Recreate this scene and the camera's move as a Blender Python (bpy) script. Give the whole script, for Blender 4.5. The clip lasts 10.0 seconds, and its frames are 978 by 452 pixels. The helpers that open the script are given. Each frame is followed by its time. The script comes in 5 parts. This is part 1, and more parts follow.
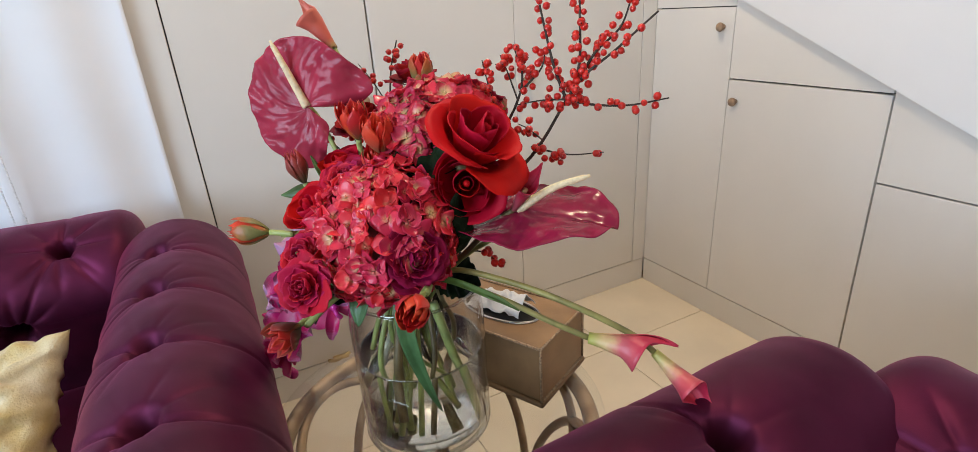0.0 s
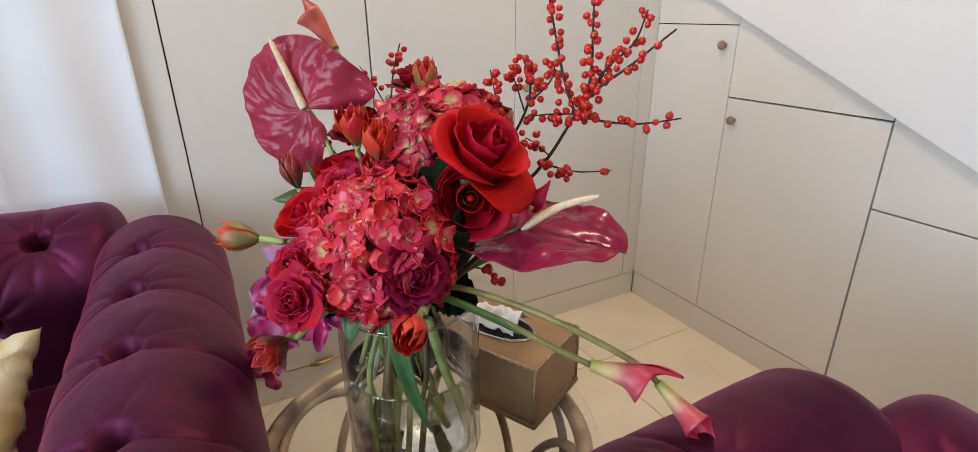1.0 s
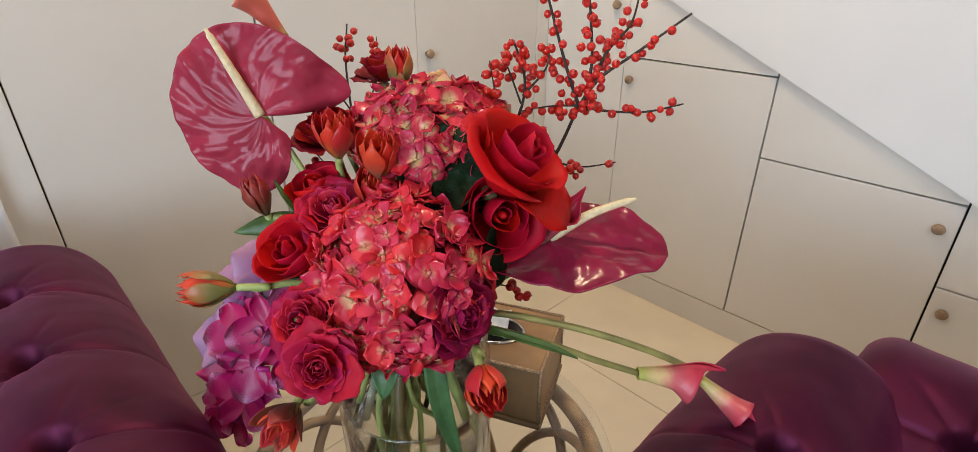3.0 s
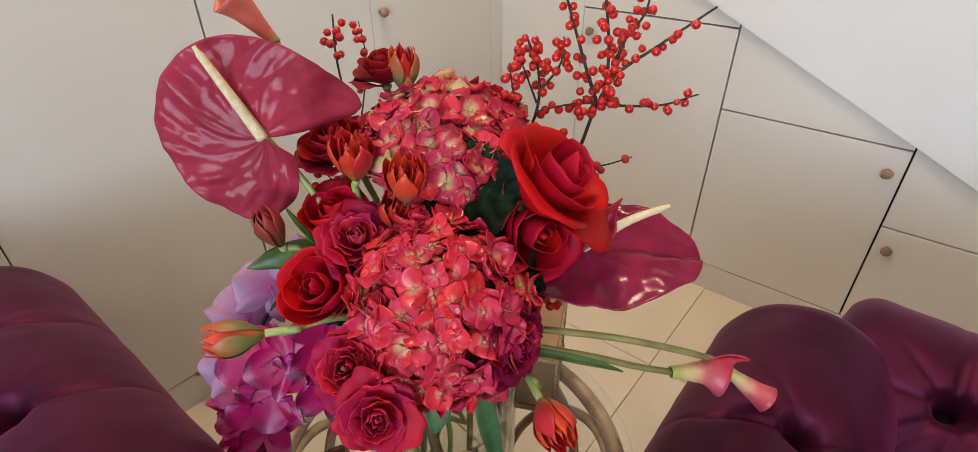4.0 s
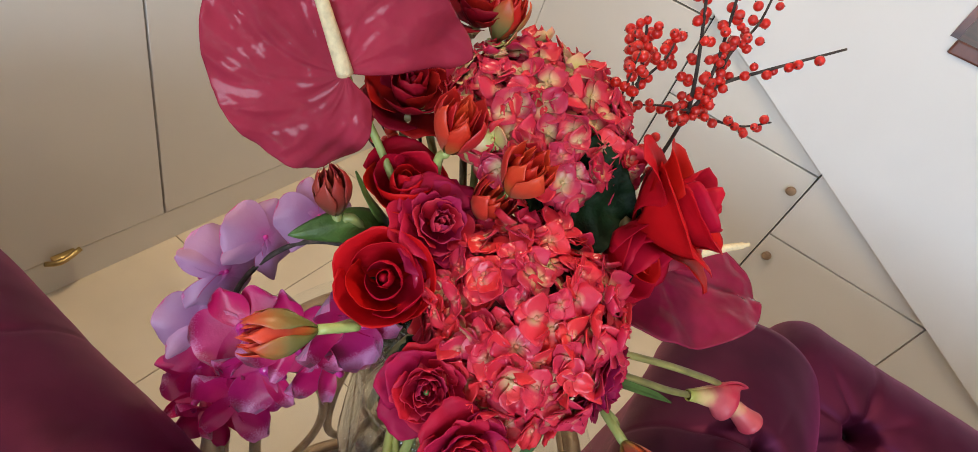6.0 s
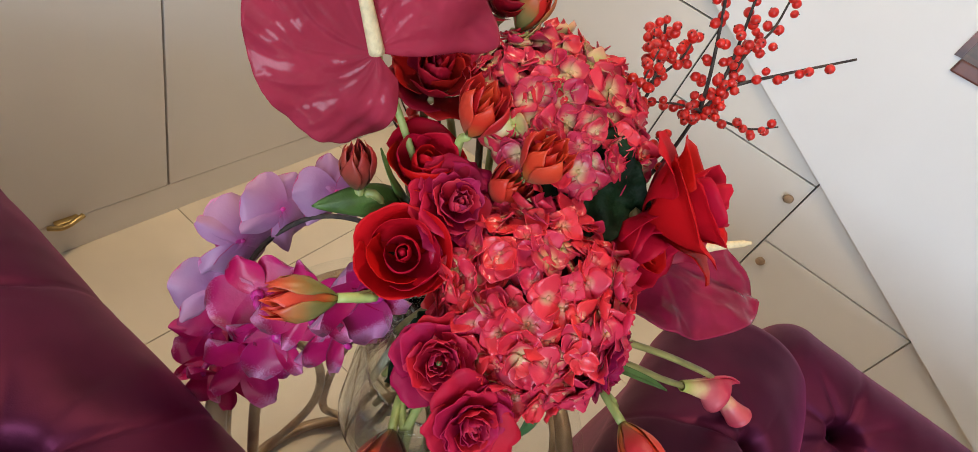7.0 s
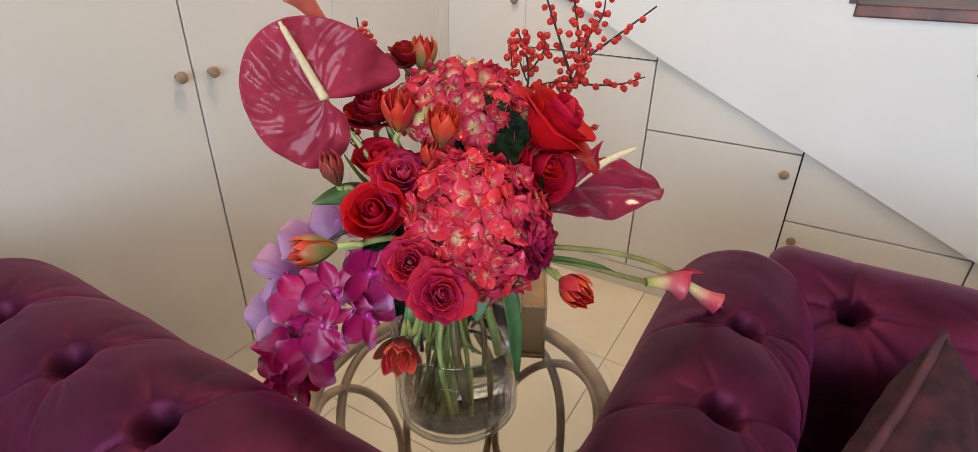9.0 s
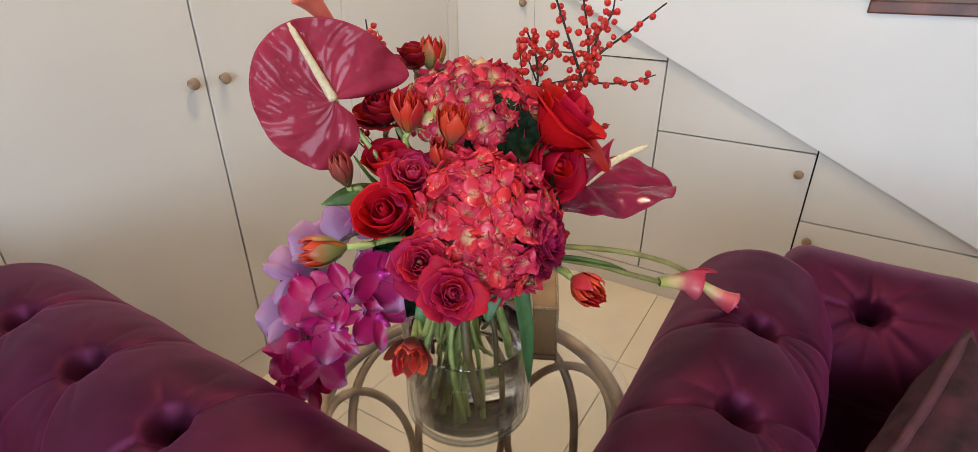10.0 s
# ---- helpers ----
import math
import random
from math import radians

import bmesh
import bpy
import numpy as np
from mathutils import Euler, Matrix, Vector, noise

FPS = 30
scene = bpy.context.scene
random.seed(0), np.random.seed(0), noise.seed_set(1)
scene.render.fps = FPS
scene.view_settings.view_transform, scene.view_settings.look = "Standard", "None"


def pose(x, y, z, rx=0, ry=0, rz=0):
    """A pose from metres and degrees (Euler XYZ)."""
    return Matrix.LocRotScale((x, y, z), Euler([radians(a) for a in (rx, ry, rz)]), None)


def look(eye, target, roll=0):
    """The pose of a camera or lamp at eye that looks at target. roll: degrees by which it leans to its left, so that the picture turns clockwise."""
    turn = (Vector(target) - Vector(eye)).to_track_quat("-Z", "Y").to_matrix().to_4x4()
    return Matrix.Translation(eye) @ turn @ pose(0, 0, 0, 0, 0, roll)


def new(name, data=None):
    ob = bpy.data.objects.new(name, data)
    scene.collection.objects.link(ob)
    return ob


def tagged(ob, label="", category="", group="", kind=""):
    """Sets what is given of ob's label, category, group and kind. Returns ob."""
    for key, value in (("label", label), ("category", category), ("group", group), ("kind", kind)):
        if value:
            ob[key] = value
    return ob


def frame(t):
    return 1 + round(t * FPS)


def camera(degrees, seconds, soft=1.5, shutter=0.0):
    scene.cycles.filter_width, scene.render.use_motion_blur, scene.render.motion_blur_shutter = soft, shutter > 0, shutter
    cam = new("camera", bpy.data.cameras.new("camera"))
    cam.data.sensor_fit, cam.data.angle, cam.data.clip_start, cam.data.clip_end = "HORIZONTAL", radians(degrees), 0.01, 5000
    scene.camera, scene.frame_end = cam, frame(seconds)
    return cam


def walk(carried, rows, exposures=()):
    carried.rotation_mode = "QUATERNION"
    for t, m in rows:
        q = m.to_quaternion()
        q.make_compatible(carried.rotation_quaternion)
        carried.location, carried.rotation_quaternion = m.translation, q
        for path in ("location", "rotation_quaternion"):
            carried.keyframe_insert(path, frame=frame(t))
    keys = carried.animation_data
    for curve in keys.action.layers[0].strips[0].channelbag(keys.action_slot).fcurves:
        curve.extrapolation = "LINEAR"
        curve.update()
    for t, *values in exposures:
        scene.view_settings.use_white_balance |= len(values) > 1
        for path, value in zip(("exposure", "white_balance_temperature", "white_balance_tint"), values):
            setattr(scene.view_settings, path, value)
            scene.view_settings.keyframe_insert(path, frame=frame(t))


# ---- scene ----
cam = camera(84.7, 10.0, soft=0.8)
PATH = [
    (0, (0.184, 0.132, 1.153), (1.022, 1.784, 0.4), -3.6),
    (0.5, (0.184, 0.135, 1.156), (1.025, 1.79, 0.412), -1.6),
    (1, (0.183, 0.167, 1.158), (1.066, 1.8, 0.415), -0.5),
    (1.5, (0.195, 0.218, 1.166), (1.139, 1.791, 0.371), 0.5),
    (2, (0.191, 0.276, 1.182), (1.273, 1.743, 0.358), 4.0),
    (2.2, (0.181, 0.286, 1.186), (1.266, 1.735, 0.336), 4.1),
    (3.3, (0.062, 0.369, 1.196), (1.396, 1.544, 0.281), -2.7),
    (3.5, (0.048, 0.397, 1.206), (1.424, 1.505, 0.269), -3.7),
    (4, (0.078, 0.439, 1.247), (1.381, 1.494, 0.158), -0.3),
    (4.5, (0.072, 0.474, 1.258), (1.316, 1.467, 0.047), 2.1),
    (5, (0.036, 0.56, 1.254), (1.369, 1.358, -0.005), 8.8),
    (5.5, (0.033, 0.623, 1.243), (1.433, 1.235, -0.048), 17.0),
    (5.7, (0.043, 0.643, 1.236), (1.482, 1.199, -0.036), 19.6),
    (6.8, (0.023, 0.683, 1.233), (1.491, 1.129, -0.05), 29.4),
    (7, (0.017, 0.669, 1.232), (1.49, 1.136, -0.039), 27.3),
    (7.5, (-0.002, 0.608, 1.212), (1.499, 1.264, 0.064), 13.5),
    (8, (-0.036, 0.534, 1.22), (1.471, 1.307, 0.156), 6.8),
    (8.5, (-0.096, 0.453, 1.224), (1.432, 1.313, 0.261), 3.1),
    (9, (-0.135, 0.409, 1.199), (1.402, 1.312, 0.293), 1.1),
    (9.5, (-0.135, 0.4, 1.193), (1.403, 1.313, 0.298), 0.5),
    (10, (-0.133, 0.409, 1.191), (1.39, 1.352, 0.301), 0.0),
]
TINT = [(0, -0.06, 6050, 10), (2, -0.14, 6200, 10), (3.5, -0.14, 6400, 10), (7, -0.04, 6400, 10), (10, -0.11, 6350, 10)]
walk(cam, [(t, look(eye, target, roll)) for t, eye, target, roll in PATH], TINT)

# light: cool daylight through the window behind the viewer and through the curtained window, added warm fill lights
# below the ceiling
world = bpy.data.worlds.new("world")
scene.world = world
world.use_nodes = True
sky = world.node_tree.nodes.new("ShaderNodeTexSky")
sky.sky_type, sky.sun_disc, sky.sun_elevation, sky.sun_rotation = "NISHITA", False, radians(35), radians(200)
world.node_tree.nodes["Background"].inputs["Strength"].default_value = 0.1
world.node_tree.links.new(sky.outputs["Color"], world.node_tree.nodes["Background"].inputs["Color"])


def area(name, eye, target, sx, sy, power, colour):
    data = bpy.data.lights.new(name, "AREA")
    data.shape, data.size, data.size_y, data.energy, data.color = "RECTANGLE", sx, sy, power, colour
    ob = new(name, data)
    ob.matrix_world = look(eye, target)
    return ob


area("window_daylight", (-2.98, -0.7, 1.55), (0.2, 0.2, 0.9), 2.2, 1.5, 118, (0.68, 0.83, 1.0))
area("curtain_daylight", (-0.75, 1.95, 1.3), (-0.7, 1.0, 1.25), 1.3, 2.0, 5, (0.90, 0.95, 1.0))
# Warm fills added under the ceiling; no fittings are seen there.
WARM_FILLS = [(-0.9, 0.1, 3), (0.6, -0.9, 9), (0.78, 1.18, 16), (-0.6, -1.6, 5)]
for lx, ly, lp in WARM_FILLS:
    area("warm_fill_light", (lx, ly, 2.52), (lx, ly, 0), 0.12, 0.12, lp, (1.0, 0.75, 0.48))


# ---- materials ----
def mat(name, base, rough=0.5, metal=0.0, vary=0.12, scale=40.0, fine=400.0, bump=0.0, alt=None, **extra):
    m = bpy.data.materials.new(name)
    m.use_nodes = True
    nt = m.node_tree
    b = nt.nodes["Principled BSDF"]
    b.inputs["Roughness"].default_value, b.inputs["Metallic"].default_value = rough, metal
    for key, value in extra.items():
        b.inputs[key.replace("_", " ")].default_value = value
    tc = nt.nodes.new("ShaderNodeTexCoord")
    n1, n2 = nt.nodes.new("ShaderNodeTexNoise"), nt.nodes.new("ShaderNodeTexNoise")
    n1.inputs["Scale"].default_value, n2.inputs["Scale"].default_value = scale, fine
    n1.inputs["Detail"].default_value = 4
    for n in (n1, n2):
        nt.links.new(tc.outputs["Object"], n.inputs["Vector"])
    ramp = nt.nodes.new("ShaderNodeMix")
    ramp.data_type = "RGBA"
    c = Vector(base)
    second = Vector(alt) if alt else c * (1 - 2.2 * vary)
    first = c if alt else c * (1 + vary)
    ramp.inputs["A"].default_value, ramp.inputs["B"].default_value = (*second, 1), (*first, 1)
    spread = nt.nodes.new("ShaderNodeMapRange")
    spread.inputs["From Min"].default_value, spread.inputs["From Max"].default_value = 0.3, 0.7
    nt.links.new(n1.outputs["Fac"], spread.inputs["Value"])
    nt.links.new(spread.outputs["Result"], ramp.inputs["Factor"])
    info = nt.nodes.new("ShaderNodeObjectInfo")
    hsv = nt.nodes.new("ShaderNodeHueSaturation")
    value = nt.nodes.new("ShaderNodeMapRange")
    value.inputs["To Min"].default_value, value.inputs["To Max"].default_value = 1 - vary * 0.7, 1 + vary * 0.7
    nt.links.new(info.outputs["Random"], value.inputs["Value"])
    nt.links.new(value.outputs["Result"], hsv.inputs["Value"])
    nt.links.new(ramp.outputs["Result"], hsv.inputs["Color"])
    nt.links.new(hsv.outputs["Color"], b.inputs["Base Color"])
    if bump:
        bp = nt.nodes.new("ShaderNodeBump")
        bp.inputs["Strength"].default_value, bp.inputs["Distance"].default_value = bump, 0.002
        nt.links.new(n2.outputs["Fac"], bp.inputs["Height"])
        nt.links.new(bp.outputs["Normal"], b.inputs["Normal"])
    return m


def thin_glass(name, colour, least, most):
    """Clear thin-walled glass: it lets light straight through, and its gloss grows with the angle."""
    m = bpy.data.materials.new(name)
    m.use_nodes = True
    nt = m.node_tree
    nt.nodes.remove(nt.nodes["Principled BSDF"])
    clear, gloss = nt.nodes.new("ShaderNodeBsdfTransparent"), nt.nodes.new("ShaderNodeBsdfGlossy")
    clear.inputs["Color"].default_value, gloss.inputs["Roughness"].default_value = (*colour, 1), 0.02
    face, power, span, mix = nt.nodes.new("ShaderNodeLayerWeight"), nt.nodes.new("ShaderNodeMath"), nt.nodes.new("ShaderNodeMapRange"), nt.nodes.new("ShaderNodeMixShader")
    face.inputs["Blend"].default_value = 0.5
    power.operation, power.inputs[1].default_value = "POWER", 3.0
    span.inputs["To Min"].default_value, span.inputs["To Max"].default_value = least, most
    nt.links.new(face.outputs["Facing"], power.inputs[0])
    nt.links.new(power.outputs["Value"], span.inputs["Value"])
    nt.links.new(span.outputs["Result"], mix.inputs["Fac"])
    nt.links.new(clear.outputs["BSDF"], mix.inputs[1])
    nt.links.new(gloss.outputs["BSDF"], mix.inputs[2])
    nt.links.new(mix.outputs["Shader"], nt.nodes["Material Output"].inputs["Surface"])
    return m


M_WALL = mat("white_paint", (0.78, 0.77, 0.76), 0.6, vary=0.015, scale=3, fine=250, bump=0.08)
# Assumed dark colour of the unseen walls, which cuts their bounced light.
M_ROOM = mat("unseen_wall_taupe", (0.30, 0.27, 0.25), 0.7, vary=0.05, scale=3, fine=250, bump=0.08)
M_LACQUER = mat("cream_lacquer", (0.74, 0.70, 0.64), 0.42, vary=0.02, scale=2.5, fine=180, bump=0.05)
# Near-black colour that stands for the shade inside gaps and openings.
M_GAPSHADE = mat("gap_shade", (0.03, 0.027, 0.025), 0.9)
M_TILE = mat("cream_tile", (0.84, 0.73, 0.55), 0.26, vary=0.04, scale=4, fine=60, bump=0.03)
M_GROUT = mat("grout", (0.30, 0.25, 0.19), 0.9)
M_CURTAIN = mat("white_curtain", (0.86, 0.86, 0.87), 0.85, vary=0.02, scale=3, fine=900, bump=0.15)
M_WOOD = mat("red_brown_wood", (0.16, 0.045, 0.025), 0.35, vary=0.3, scale=14, fine=120, bump=0.1)
M_KNOB = mat("oak_knob", (0.34, 0.22, 0.13), 0.5, vary=0.2, scale=60, fine=400, bump=0.1)
M_BRASS = mat("dull_brass", (0.55, 0.40, 0.16), 0.35, 0.9)
M_VELVET = mat("plum_velvet", (0.098, 0.010, 0.040), 0.53, 0.80, vary=0.2, scale=9, fine=900, bump=0.12, Sheen_Weight=0.34, Sheen_Roughness=0.36, Sheen_Tint=(0.76, 0.11, 0.35, 1))
# Plum velvet darkened to near black: the pit's shade is in the colour.
M_BUTTON = mat("plum_button_pit_shade", (0.012, 0.001, 0.005), 0.9)
M_PILLOW_Y = mat("yellow_jacquard", (0.60, 0.43, 0.13), 0.48, vary=0.1, scale=15, fine=260, bump=0.7, alt=(0.74, 0.66, 0.46))
M_PILLOW_M = mat("mauve_boucle", (0.060, 0.013, 0.020), 0.95, vary=0.35, scale=40, fine=700, bump=1.0)
M_PIPING = mat("mauve_piping", (0.085, 0.022, 0.032), 0.8, vary=0.15, bump=0.4)
M_BRONZE = mat("antique_bronze", (0.50, 0.35, 0.20), 0.38, 0.15, vary=0.3, scale=26, fine=160, bump=0.12, alt=(0.23, 0.14, 0.07))
M_LEATHER = mat("tan_leather", (0.33, 0.19, 0.085), 0.42, vary=0.2, scale=10, fine=500, bump=0.25)
M_STITCH = mat("beaded_seam", (0.45, 0.30, 0.17), 0.5, vary=0.3, scale=300, bump=0.6)
M_PAPER = mat("white_tissue", (0.85, 0.85, 0.84), 0.9, vary=0.02)
M_STEEL = mat("steel_ring", (0.55, 0.53, 0.50), 0.25, 1.0, vary=0.05)
M_GLASS = thin_glass("clear_glass", (0.99, 0.994, 0.991), 0.035, 0.9)
# Extra gloss for the rings that give the vase its bright edge lines.
M_EDGEGLINT = thin_glass("glass_edge_glint", (0.93, 0.95, 0.94), 0.22, 0.95)
M_TABLEGLASS = thin_glass("table_glass", (0.985, 0.992, 0.987), 0.03, 0.4)
M_WATER = mat("water", (0.97, 0.98, 0.95), 0.0, vary=0.0, Transmission_Weight=1.0, IOR=1.33)
M_BEAD = mat("white_bead", (0.82, 0.82, 0.82), 0.35)


# ---- makers ----
ORIGIN = {}


def thing(name, at, label, category, group="", kind=""):
    ob = new(name)
    ob.location, ob.empty_display_size = at, 0.05
    ORIGIN[ob.name] = Vector(at)
    return tagged(ob, label, category, group, kind)


def part(name, bm, material, parent=None, label="", smooth=True):
    """One mesh from a bmesh in world places, under a thing or a part."""
    o = ORIGIN[parent.name] if parent else Vector((0, 0, 0))
    for v in bm.verts:
        v.co -= o
    if smooth:
        for f in bm.faces:
            f.smooth = True
    me = bpy.data.meshes.new(name)
    bm.to_mesh(me)
    bm.free()
    for m in material if isinstance(material, (list, tuple)) else (material,):
        me.materials.append(m)
    ob = new(name, me)
    ob.parent = parent
    ORIGIN[ob.name] = o
    if label:
        tagged(ob, label)
    return ob


def shared(name, me, parent, m, label=""):
    """An object on a mesh that others use too, at the world pose m."""
    ob = new(name, me)
    ob.parent = parent
    ob.matrix_basis = Matrix.Translation(-ORIGIN[parent.name]) @ m
    ORIGIN[ob.name] = ORIGIN[parent.name]
    if label:
        tagged(ob, label)
    return ob


def mesh_of(name, bm, material, smooth=True):
    if smooth:
        for f in bm.faces:
            f.smooth = True
    me = bpy.data.meshes.new(name)
    bm.to_mesh(me)
    bm.free()
    for m in material if isinstance(material, (list, tuple)) else (material,):
        me.materials.append(m)
    return me


def box(lo, hi, bevel=0.0, segments=2):
    bm = bmesh.new()
    lo, hi = Vector(lo), Vector(hi)
    bmesh.ops.create_cube(bm, size=1, matrix=Matrix.LocRotScale((lo + hi) / 2, None, hi - lo))
    if bevel:
        bmesh.ops.bevel(bm, geom=bm.edges[:], offset=bevel, segments=segments, profile=0.5, affect="EDGES")
    return bm


def prism(points, axis, a, b, bevel=0.0):
    """A flat outline pushed from a to b along an axis; the outline is in the other two axes, in their order."""
    bm = bmesh.new()
    rings = []
    for k in (a, b):
        ring = []
        for p in points:
            co = list(p)
            co.insert("xyz".index(axis), k)
            ring.append(bm.verts.new(co))
        rings.append(ring)
    bm.faces.new(rings[0])
    bm.faces.new(rings[1])
    n = len(points)
    for i in range(n):
        bm.faces.new((rings[0][i], rings[0][(i + 1) % n], rings[1][(i + 1) % n], rings[1][i]))
    bmesh.ops.recalc_face_normals(bm, faces=bm.faces[:])
    if bevel:
        bmesh.ops.bevel(bm, geom=bm.edges[:], offset=bevel, segments=2, profile=0.5, affect="EDGES")
    return bm


def grid(nu, nv, f, close_u=False, close_v=False):
    """A sheet from f(u, v), u and v from 0 to 1."""
    bm = bmesh.new()
    rows = [[bm.verts.new(f(i / (nu if close_u else nu - 1), j / (nv if close_v else nv - 1))) for j in range(nv)] for i in range(nu)]
    for i in range(nu if close_u else nu - 1):
        for j in range(nv if close_v else nv - 1):
            bm.faces.new((rows[i][j], rows[(i + 1) % nu][j], rows[(i + 1) % nu][(j + 1) % nv], rows[i][(j + 1) % nv]))
    return bm


def thicken(bm, depth):
    bmesh.ops.recalc_face_normals(bm, faces=bm.faces[:])
    bmesh.ops.solidify(bm, geom=bm.faces[:], thickness=depth)
    return bm


def lathe(profile, centre, n=48):
    m = len(profile)
    def f(u, v):
        r, z = profile[min(int(round(v * (m - 1))), m - 1)]
        a = 2 * math.pi * u
        return (centre[0] + r * math.cos(a), centre[1] + r * math.sin(a), centre[2] + z)
    bm = grid(n, m, f, close_u=True)
    bmesh.ops.remove_doubles(bm, verts=bm.verts[:], dist=1e-6)
    bmesh.ops.recalc_face_normals(bm, faces=bm.faces[:])
    return bm


def smooth_path(points, n):
    """n places on a smooth curve through the points."""
    pts = [Vector(p) for p in points]
    pts = [2 * pts[0] - pts[1]] + pts + [2 * pts[-1] - pts[-2]]
    out = []
    for k in range(n):
        s = k / (n - 1) * (len(pts) - 3)
        i = min(int(s), len(pts) - 4)
        t = s - i
        a, b, c, d = pts[i:i + 4]
        out.append(0.5 * (2 * b + (c - a) * t + (2 * a - 5 * b + 4 * c - d) * t * t + (3 * b - a - 3 * c + d) * t ** 3))
    return out


def tube(points, radius, n=10, seg=24, flat=1.0, close=False):
    """A round or flattened rod along a smooth curve; radius is a number or a function of 0..1."""
    path = [Vector(p) for p in points] if close else smooth_path(points, seg)
    k = len(path)
    bm = bmesh.new()
    rings = []
    side = None
    for i, p in enumerate(path):
        d = (path[(i + 1) % k] - path[i - 1]) if close or 0 < i < k - 1 else (path[min(i + 1, k - 1)] - path[max(i - 1, 0)])
        d.normalize()
        if side is None:
            side = d.orthogonal().normalized()
        side = (side - d * side.dot(d)).normalized()
        up = d.cross(side)
        r = radius(i / (k - 1)) if callable(radius) else radius
        rings.append([bm.verts.new(p + side * r * math.cos(a) + up * r * flat * math.sin(a)) for a in (2 * math.pi * j / n for j in range(n))])
    for i in range(k if close else k - 1):
        for j in range(n):
            q = rings[(i + 1) % k]
            bm.faces.new((rings[i][j], rings[i][(j + 1) % n], q[(j + 1) % n], q[j]))
    if not close:
        bm.faces.new(rings[0][::-1])
        bm.faces.new(rings[-1])
    return bm


def ball(r, n=10, squash=1.0):
    bm = bmesh.new()
    bmesh.ops.create_uvsphere(bm, u_segments=n, v_segments=max(6, n - 2), radius=r, matrix=Matrix.Diagonal((1, 1, squash, 1)))
    return bm


def merge(*bms):
    out = bmesh.new()
    for b in bms:
        me = bpy.data.meshes.new("tmp")
        b.to_mesh(me)
        b.free()
        out.from_mesh(me)
        bpy.data.meshes.remove(me)
    return out


# ---- structure ----
WX, WY = 1.73, 1.71
tagged(part("floor", box((-3, -2.8, -0.05), (3, 2.2, -0.003)), M_GROUT, smooth=False), "cream polished stone tile floor with thin joints", "floor", kind="structure")
floor = bpy.data.objects["floor"]
tagged(part("ceiling", box((-3, -2.8, 2.56), (3, 2.2, 2.66)), M_WALL, smooth=False), "plain white ceiling", "ceiling", kind="structure")
tagged(part("wall_west", merge(box((-3.12, -2.8, 0), (-3, -1.8, 2.56)), box((-3.12, 0.4, 0), (-3, 2.2, 2.56)), box((-3.12, -1.8, 0), (-3, 0.4, 0.8)), box((-3.12, -1.8, 2.3), (-3, 0.4, 2.56))), M_ROOM, smooth=False), "unseen wall with a window opening, dark taupe to cut bounced light", "wall", kind="structure")
tagged(part("wall_east", box((2.9, -2.8, 0), (3.02, 2.2, 2.56)), M_WALL, smooth=False), "plain white painted wall behind the stairs", "wall", kind="structure")
tagged(part("wall_south", box((-3, -2.82, 0), (2.9, -2.7, 2.56)), M_ROOM, smooth=False), "unseen wall, dark taupe to cut bounced light", "wall", kind="structure")
tagged(part("wall_north", merge(box((-3, WY + 0.03, 0), (-1.5, WY + 0.15, 2.56)), box((-1.5, WY + 0.03, 0), (0.02, WY + 0.15, 0.3)), box((-1.5, WY + 0.03, 2.35), (0.02, WY + 0.15, 2.56)), box((0.02, WY + 0.055, 0), (2.9, WY + 0.15, 2.56))), M_WALL, smooth=False), "plain white wall with a curtained window opening", "wall", kind="structure")

# built-in wardrobe along the back wall
wardrobe = thing("built_in_wardrobe", (0.9, WY, 0), "cream lacquered built-in wardrobe with flush doors and wooden knobs", "wardrobe")
# Dark backing sheet: the shade in the door gaps is its colour.
part("carcass", box((0.075, WY + 0.024, 0), (WX, WY + 0.05, 2.55)), M_GAPSHADE, wardrobe, smooth=False)
part("end_panel", box((0.068, WY - 0.004, 0.0), (0.1425, WY + 0.022, 2.55), 0.002), M_LACQUER, wardrobe, smooth=False)
part("plinth", box((0.145, WY + 0.003, 0.0), (WX, WY + 0.022, 0.101), 0.0015), M_LACQUER, wardrobe, smooth=False)
part("corner_post", box((1.667, WY - 0.001, 0.104), (WX, WY + 0.022, 2.55), 0.0015), M_LACQUER, wardrobe, smooth=False)
part("lintel", box((0.145, WY, 2.30), (1.664, WY + 0.022, 2.55), 0.0015), M_LACQUER, wardrobe, smooth=False)


def knob_bm(at, out):
    bm = lathe([(0.0, 0.026), (0.007, 0.0255), (0.0125, 0.023), (0.0145, 0.018), (0.0130, 0.013), (0.0085, 0.009), (0.0075, 0.0), (0.0, 0.0)], (0, 0, 0), 20)
    turn = Vector(out).to_track_quat("Z", "Y").to_matrix().to_4x4()
    bmesh.ops.transform(bm, matrix=Matrix.Translation(at) @ turn, verts=bm.verts[:])
    return bm


BACK_DOORS = [(0.1455, 0.6405, [0.598]), (0.6455, 1.1185, [0.682]), (1.1205, 1.6645, [1.152])]
